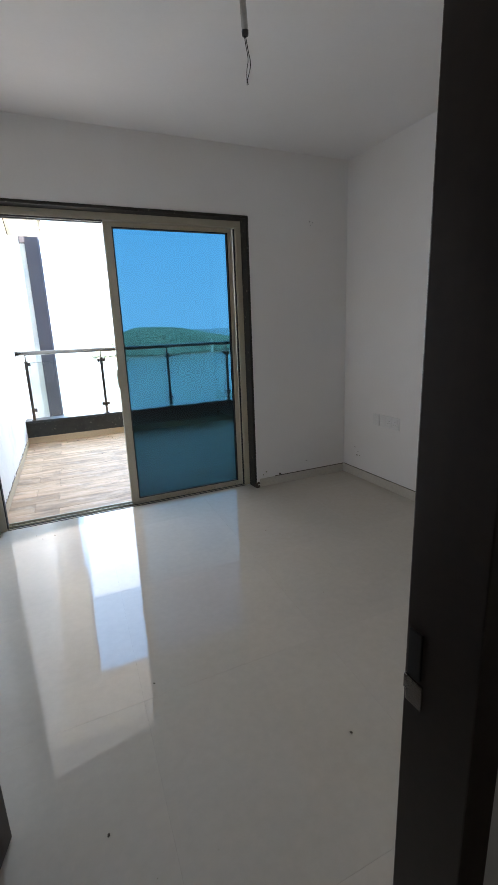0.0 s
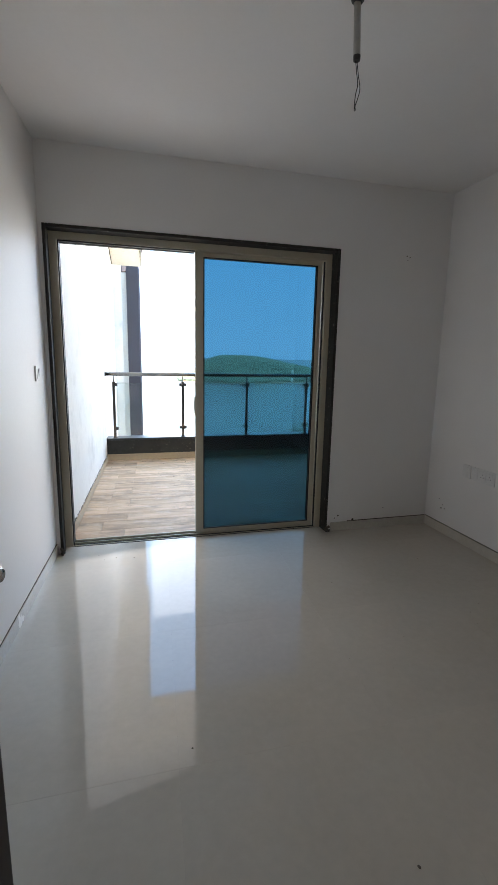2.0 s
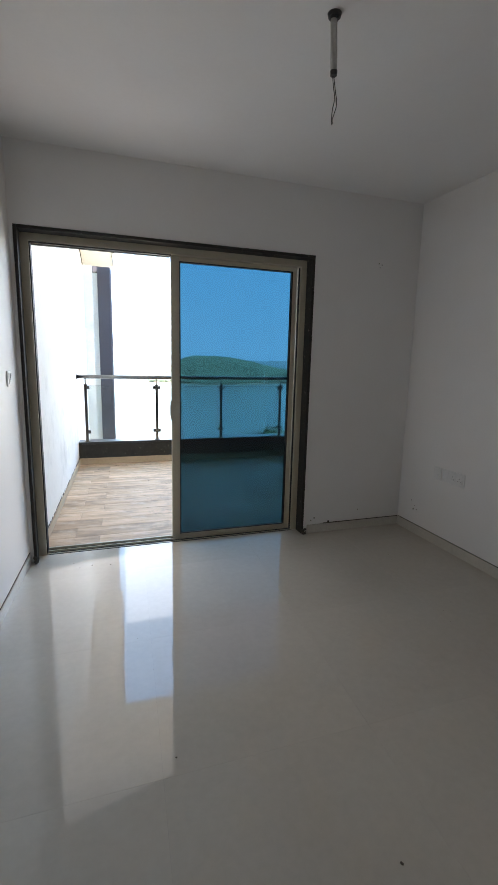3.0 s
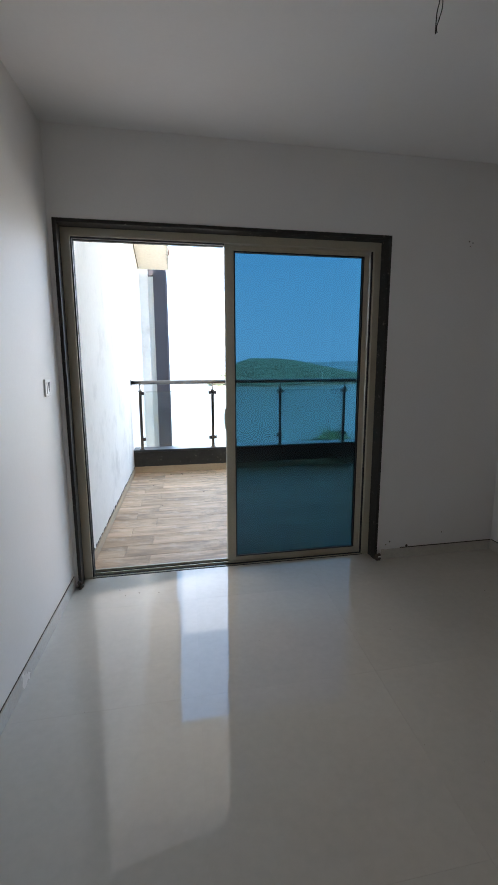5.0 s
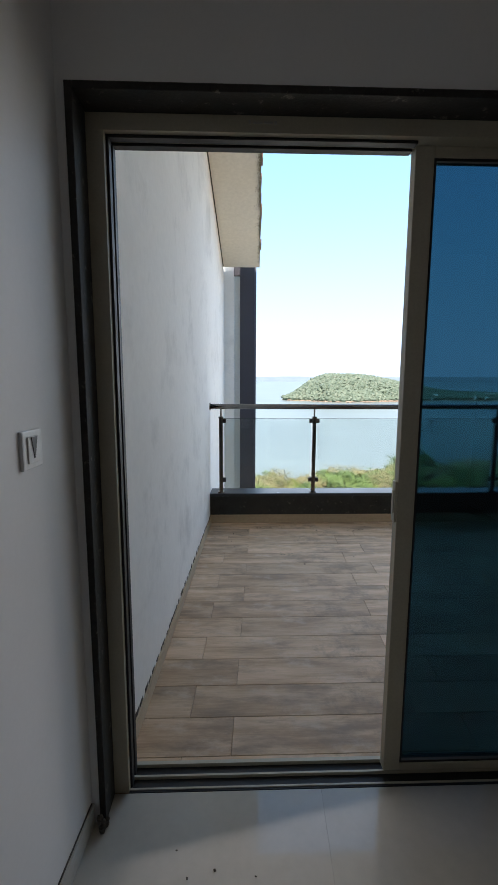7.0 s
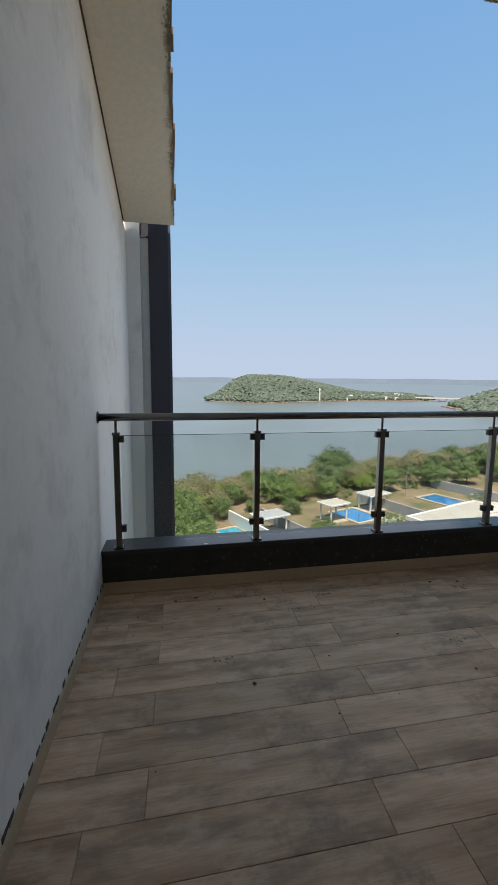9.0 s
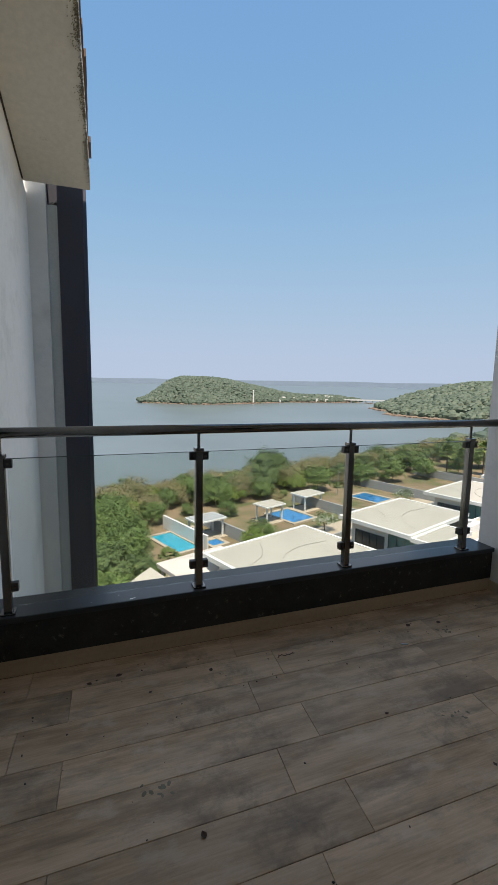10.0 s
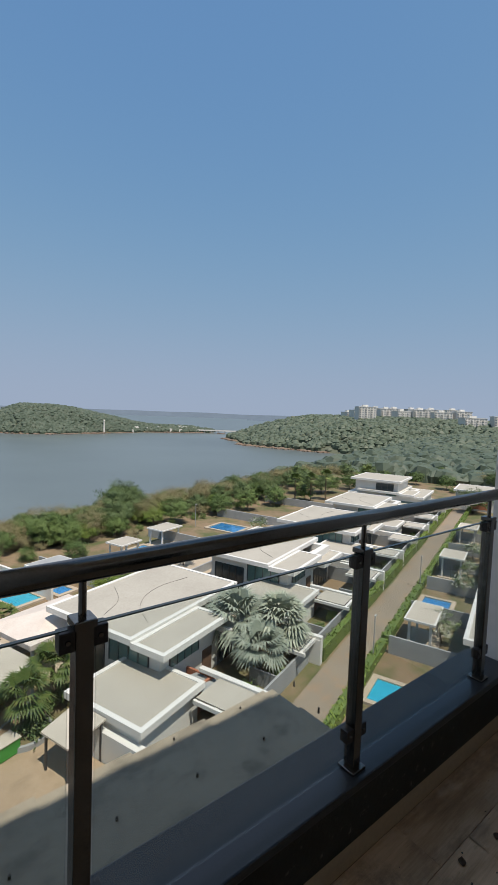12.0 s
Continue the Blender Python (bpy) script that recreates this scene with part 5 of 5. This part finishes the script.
pavilion("pavilion with a pink-beige tented roof on posts", -13.6, 17.4, 7.4, 5.6, 3.0, TENT, True)
pavilion("open garden pavilion with a weathered flat roof", -2.6, 32.6, 4.2, 2.6, 2.6, GREYWALL)
pavilion("white flat-roofed garden pavilion by the pool", 9.6, 32.6, 3.4, 2.6, 2.6, ROOFTOP)
pavilion("white flat-roofed garden pavilion by the pool", 19.0, 33.6, 4.2, 2.8, 2.6, ROOFTOP)
pavilion("small beige-roofed pool pavilion by the road hedge", 9.4, -8.0, 4.4, 2.2, 2.8, SHEDROOF)
pavilion("small beige-roofed pool pavilion by the road hedge", 32.6, -8.0, 4.0, 2.6, 2.8, SHEDROOF)
pavilion("small beige-roofed pool pavilion by the road hedge", 53.0, -8.0, 4.0, 2.6, 2.8, SHEDROOF)

shed = thing("car_shed", "long lean-to shed with a beige sloping roof", "shed", "", estate(-19.4, 13.4))
part("roof", one_prism([(0, 0), (4.6, 1.6), (4.6, 9.4), (0.3, 7.6)], lambda x, y: 2.5 + 0.12 * x, lambda x, y: 2.66 + 0.12 * x), SHEDROOF, shed)
part("back_wall", boxes((4.2, 4.45, 1.6, 9.2, -0.1, 2.9)), VILLA, shed)
for p in ((0.4, 0.5), (0.5, 7.2), (0.45, 3.8)):
    part("post", boxes((p[0] - 0.07, p[0] + 0.07, p[1] - 0.07, p[1] + 0.07, -0.1, 2.55)), DARKPL, shed)


def pool(u, v, w, d, tile, label):
    t = thing("swimming_pool", label, "swimming pool", "villa pools", estate(u, v))
    part("basin", boxes((0, w, 0, d, -0.05, 0.10)), tile, t)
    part("surround", boxes((-0.5, w + 0.5, -0.5, 0, -0.05, 0.22), (-0.5, w + 0.5, d, d + 0.5, -0.05, 0.22), (-0.5, 0, 0, d, -0.05, 0.22), (w, w + 0.5, 0, d, -0.05, 0.22), bevel=0.01), DECK, t)
    s = part("water_surface", boxes((0.0, w, 0.0, d, 0.11, 0.13)), POOLWATER, t)
    return t


pool(-6.6, 31.0, 3.0, 7.2, POOLTILE, "narrow turquoise swimming pool beside a white wall")
pool(-1.9, 30.2, 1.9, 8.0, POOLBLUE, "narrow blue swimming pool beside a white wall")
pool(13.4, 30.6, 4.6, 6.0, POOLBLUE, "blue swimming pool between pavilions")
pool(33.5, 29.5, 4.6, 6.0, POOLBLUE, "blue swimming pool behind the villa")
pool(20.6, -8.0, 2.8, 3.0, POOLBLUE, "small blue swimming pool by the road hedge")
pool(28.4, -8.0, 2.8, 3.0, POOLTILE, "small turquoise swimming pool by the road hedge")
pool(38.4, -8.0, 2.8, 3.0, POOLTILE, "small turquoise swimming pool by the road hedge")
pool(-0.6, -8.0, 3.2, 3.0, POOLTILE, "small turquoise swimming pool by the road hedge")
w = thing("pool_wall", "white garden wall between two pools", "wall", "", estate(-3.4, 29.6))
part("wall_panel", boxes((0, 0.3, 0, 11.0, -0.1, 2.0), bevel=0.02), VILLA, w)
for k, v0 in ((-1, 22.0), (0, 10.0), (1, 0.8), (2, 0.8), (3, 0.8)):
    w = thing("garden_wall", "long grey garden wall between two villas", "wall", "plot walls", estate(20.5 * k + 2.0, v0))
    part("wall_panel", boxes((0, 0.25, 0, 40.0 - v0, -0.2, 1.7), bevel=0.02), GREYWALL, w)
for k in range(6):
    w = thing("boundary_wall", "grey garden boundary wall between plots", "wall", "plot walls", estate(7.5 + 9.6 * k, -10.5))
    part("wall_panel", boxes((0, 0.2, 0, 5.9, -0.1, 1.7), bevel=0.02), GREYWALL, w)
for k in range(3):
    w = thing("villa_row_house", "white flat-roofed villa across the road", "house", "villas along the estate road", estate(4 + 20 * k, -24))
    part("house_wall", boxes((0.5, 15.5, 0.5, 12.5, -0.2, 4.2)), VILLA, w)
    rim_roof(None, "house_roof", w, 0, 16, 0, 13, 4.7)
    glazing(w, 2.0, 14.0, 12.5, 12.56, 0.2, 2.8, 8, True, DARKROOM)

far = thing("far_villa", "tall white villa with stacked flat roofs", "house", "villas along the estate road", estate(71, 4))
part("house_wall", boxes((0.5, 13.5, 0.5, 17.5, -0.2, 4.0), (1.5, 12.0, 6.0, 16.0, 4.0, 7.0)), VILLA, far)
rim_roof(None, "lower_roof", far, 0, 14, 0, 5.9, 4.4)
rim_roof(None, "upper_roof", far, 0.5, 13, 5.2, 17, 7.4)
glazing(far, 0.42, 0.5, 1.5, 5.0, 0.5, 3.2, 3, False, GREENGLASS)
glazing(far, 1.42, 1.5, 7.0, 11.0, 4.3, 6.6, 3, False, DARKROOM)
far = thing("far_villa", "white villa with a terracotta panel", "house", "villas along the estate road", estate(88, -12))
part("house_wall", boxes((0.5, 11.5, 0.5, 11.5, -0.2, 4.4)), VILLA, far)
part("coloured_panel", boxes((0.40, 0.5, 4.0, 8.0, 0.5, 4.0)), TERRACOTTA, far)
rim_roof(None, "house_roof", far, 0, 12, 0, 12, 4.9)

for u, v in ((5, -3.9), (26, -3.9), (33, 38), (58, 41)):
    p = thing("street_lamp", "thin grey street lamp post", "lamp post", "street lamps", estate(u, v))
    part("pole", tube(bmesh.new(), (0, 0, -0.1), (0, 0, 4.2), 0.06, 0.045, 10), GREYWALL, p)
    part("lamp_head", boxes((-0.1, 0.35, -0.08, 0.08, 4.2, 4.3), bevel=0.01), CONDUIT, p)

BIN = surf("green_painted_steel", (0.035, 0.22, 0.035), (0.06, 0.30, 0.05), 0.5, 2, 30, 0.1, 0.001)
skip = thing("waste_skip", "bright green steel waste skip with a tan lid", "waste skip", "", estate(-19.7, 11.4))
part("tub", boxes((0.0, 1.5, 0.0, 1.0, 0.14, 1.05), bevel=0.03), BIN, skip)
part("lid", boxes((-0.06, 1.56, -0.06, 1.06, 1.055, 1.12), bevel=0.015), SHEDROOF, skip, "tan lid")
for x in (0.15, 1.35):
    for y in (0.15, 0.85):
        part("wheel", tube(bmesh.new(), (x - 0.03, y, 0.11), (x + 0.03, y, 0.11), 0.11, 0.11, 14), DARKPL, skip)
lean = thing("carport", "low open carport with a beige sloping roof", "shed", "", estate(-18.4, 6.6))
part("roof", one_prism([(0, 0), (2.7, 0), (2.7, 2.8), (0, 2.5)], lambda x, y: 2.36 + 0.08 * x, lambda x, y: 2.48 + 0.08 * x), SHEDROOF, lean)
for x, y in ((0.2, 0.2), (0.2, 2.25), (2.5, 0.2), (2.5, 2.5)):
    part("post", boxes((x - 0.06, x + 0.06, y - 0.06, y + 0.06, 0.05, 2.38 + 0.08 * x)), DARKPL, lean)

bed = thing("planter", "round planted bed with a low kerb", "planter", "", estate(-17.2, 12.6))
bm = bmesh.new()
tube(bm, (0, 0, -0.05), (0, 0, 0.45), 1.7, 1.7, 28)
part("kerb", bm, GREYWALL, bed)
part("soil", tube(bmesh.new(), (0, 0, 0.44), (0, 0, 0.48), 1.5, 1.45, 24), GROUND, bed)

# ---- far things: island light, bridge, flats on the hill ----
x, y = 277.0, 745.0
tw = thing("island_tower", "pale slim tower on the island shore", "tower", "", pose(x, y, SEA_Z + 2))
part("shaft", tube(bmesh.new(), (0, 0, 0), (0, 0, 19), 1.6, 1.1, 14), PALE, tw)
part("cap", tube(bmesh.new(), (0, 0, 19), (0, 0, 21), 1.6, 0.8, 14), PALE, tw)
br = thing("bridge", "low causeway bridge to the island", "bridge", "", pose(475, 782, SEA_Z, 0, 0, -38))
part("deck", boxes((0, 120, -3, 3, 4.6, 6.0), (0, 120, -3, -2.7, 6.0, 7.0)), PALE, br)
for i in range(9):
    part("pier", boxes((6 + i * 13.5, 8 + i * 13.5, -2.5, 2.5, -4, 4.6)), GREYWALL, br)
rk = random.Random(9)
bm = bmesh.new()
for _ in range(420):
    a = rk.uniform(0, 1)
    if rk.random() < 0.5:
        t = rk.uniform(0, 1)
        x, y = 95 + 400 * t, 700 + 30 * abs(t - 0.5)
        while land(x, y) < SEA_Z + 0.3 and y < 860:
            y += 3
    else:
        an = radians(rk.uniform(34, 58))
        rr = 330
        while land(rr * math.sin(an), rr * math.cos(an)) < SEA_Z + 0.3 and rr < 900:
            rr += 5
        x, y = rr * math.sin(an), rr * math.cos(an)
    s = rk.uniform(1.5, 4.5)
    bmesh.ops.create_icosphere(bm, subdivisions=1, radius=s, matrix=pose(x + rk.gauss(0, 3), y + rk.gauss(0, 3), SEA_Z + 0.3, 0, 0, rk.uniform(0, 360)) @ Matrix.Diagonal((1.6, 1, 0.45, 1)))
tagged(part("shore_rocks", bm, ROCK), "reddish rocks along the waterline", "rocks", "", "stuff")
bm = bmesh.new()
for _ in range(26):
    x, y = rk.uniform(330, 470), rk.uniform(765, 800)
    z = land(x, y)
    if z > SEA_Z + 1:
        box(bm, x, x + rk.uniform(5, 9), y, y + 6, z - 2, z + rk.uniform(3, 6))
tagged(part("shore_houses", bm, PALE), "tiny pale houses on the island's spit", "houses", "", "stuff")


def flats(az, dist, width, floors, z0):
    x, y = dist * math.sin(radians(az)), dist * math.cos(radians(az))
    t = thing("apartment_building", "pale apartment block on the hilltop", "apartment building", "hilltop apartment blocks", pose(x, y, z0, 0, 0, -az + 32 + 9 * math.sin(az * 5)))
    h = floors * 3.1
    part("wall", boxes((-width / 2, width / 2, 0, 14, -6, h)), PALE, t)
    part("roof", boxes((-width / 2 - 0.5, width / 2 + 0.5, -0.5, 14.5, h, h + 0.6), (-width * 0.2, width * 0.1, 4, 9, h + 0.6, h + 3.2)), VILLA, t)
    cols = max(3, int(width / 4))
    for f in range(floors):
        for c in range(cols):
            xc = -width / 2 + (c + 0.5) * width / cols
            part("window", boxes((xc - 1.1, xc + 1.1, -0.15, 0.1, f * 3.1 + 0.9, f * 3.1 + 2.4)), FARWIN, t)
    for c in range(0, cols, 2):
        xc = -width / 2 + (c + 0.5) * width / cols
        for f in range(floors):
            part("balcony", boxes((xc - 1.7, xc + 1.7, -1.3, 0, f * 3.1 - 0.1, f * 3.1 + 0.85)), PALE, t)
    return t


for az, dist, width, floors, z0 in ((50.6, 720, 14, 4, -1), (51.6, 700, 16, 5, -1), (52.6, 660, 26, 6, 0), (53.8, 760, 22, 7, -2), (55.0, 700, 22, 6, -1), (56.0, 760, 24, 7, -2), (58.0, 770, 22, 7, -2), (60.1, 760, 24, 7, -2), (62.4, 760, 24, 7, -2), (56.9, 690, 24, 5, -1), (58.9, 700, 26, 6, -1), (61.2, 690, 26, 5, -1), (63.4, 700, 24, 6, -2), (64.6, 640, 32, 4, -5), (67.6, 660, 30, 5, -5), (70.5, 650, 30, 5, -5)):
    flats(az, dist, width, floors, z0)

# ---- pieces: room tiles and balcony planks ----
def piece(name, me, parent, m):
    o = new(name, me)
    o.parent = parent
    o.matrix_basis = m
    return o


def slab_mesh(name, w, d, t, mat, shear=0.0, bev=0.0015):
    bm = bmesh.new()
    lo = [bm.verts.new((x + shear * y, y, -t)) for x, y in ((0, 0), (w, 0), (w, d), (0, d))]
    md = [bm.verts.new((x + shear * y, y, -bev)) for x, y in ((0, 0), (w, 0), (w, d), (0, d))]
    hi = [bm.verts.new((x + shear * y, y, 0)) for x, y in ((bev, bev), (w - bev, bev), (w - bev, d - bev), (bev, d - bev))]
    bm.faces.new(hi)
    for a, b in ((lo, md), (md, hi)):
        for i in range(4):
            bm.faces.new((a[i], a[(i + 1) % 4], b[(i + 1) % 4], b[i]))
    me = bpy.data.meshes.new(name)
    bm.to_mesh(me)
    bm.free()
    me.materials.append(mat)
    return me


PIT = 0.808
tile_full = slab_mesh("tile", PIT - 0.0004, PIT - 0.0004, 0.012, TILE, 0.06, 0.0001)
tile_edge = slab_mesh("tile", PIT - 0.0004, 3.698 - 3.295 - 0.0004, 0.012, TILE, 0.06, 0.0001)
for j in range(-6, 1):
    y0 = 3.295 + PIT * (j - 1) if j < 1 else 3.295
    for i in range(-2, 4):
        x0 = 0.30 + 0.06 * (y0 - 2.6) + PIT * i
        if x0 > X_R + 0.1 or y0 < -1.7:
            continue
        piece("tile", tile_full, floor, pose(x0, y0, 0))
for i in range(-2, 4):
    piece("tile", tile_edge, floor, pose(0.30 + 0.06 * (3.295 - 2.6) + PIT * i, 3.295, 0))

ROW, LEN = 0.2072, 1.008
y0 = 5.55 - ROW * 9
full = slab_mesh("plank", LEN - 0.0016, ROW - 0.0016, 0.009, PLANK, 0.06)
row = -9
while y0 < 6.76:
    yb = min(y0 + ROW, 6.775)
    ya = max(y0, 3.825)
    if yb - ya > 0.03:
        s0 = (0.150 if row % 2 == 0 else -0.045) + 0.06 * (ya - 5.65)
        k = -2
        while s0 + k * LEN < BX_R:
            xa, xb = s0 + k * LEN, s0 + (k + 1) * LEN
            k += 1
            if xb < balc_left(ya) - 0.02:
                continue
            cut = ya > y0 + 1e-6 or yb < y0 + ROW - 1e-6 or xb > BX_R or xa < -0.6
            x1, x2 = max(xa, -0.55), min(xb, BX_R - 0.002)
            me = slab_mesh("plank", x2 - x1 - 0.0016, yb - ya - 0.0016, 0.009, PLANK, 0.06 if xb < BX_R else 0.0) if cut else full
            piece("plank", me, bfloor, pose(x1, ya, B_Z))
    y0 += ROW
    row += 1
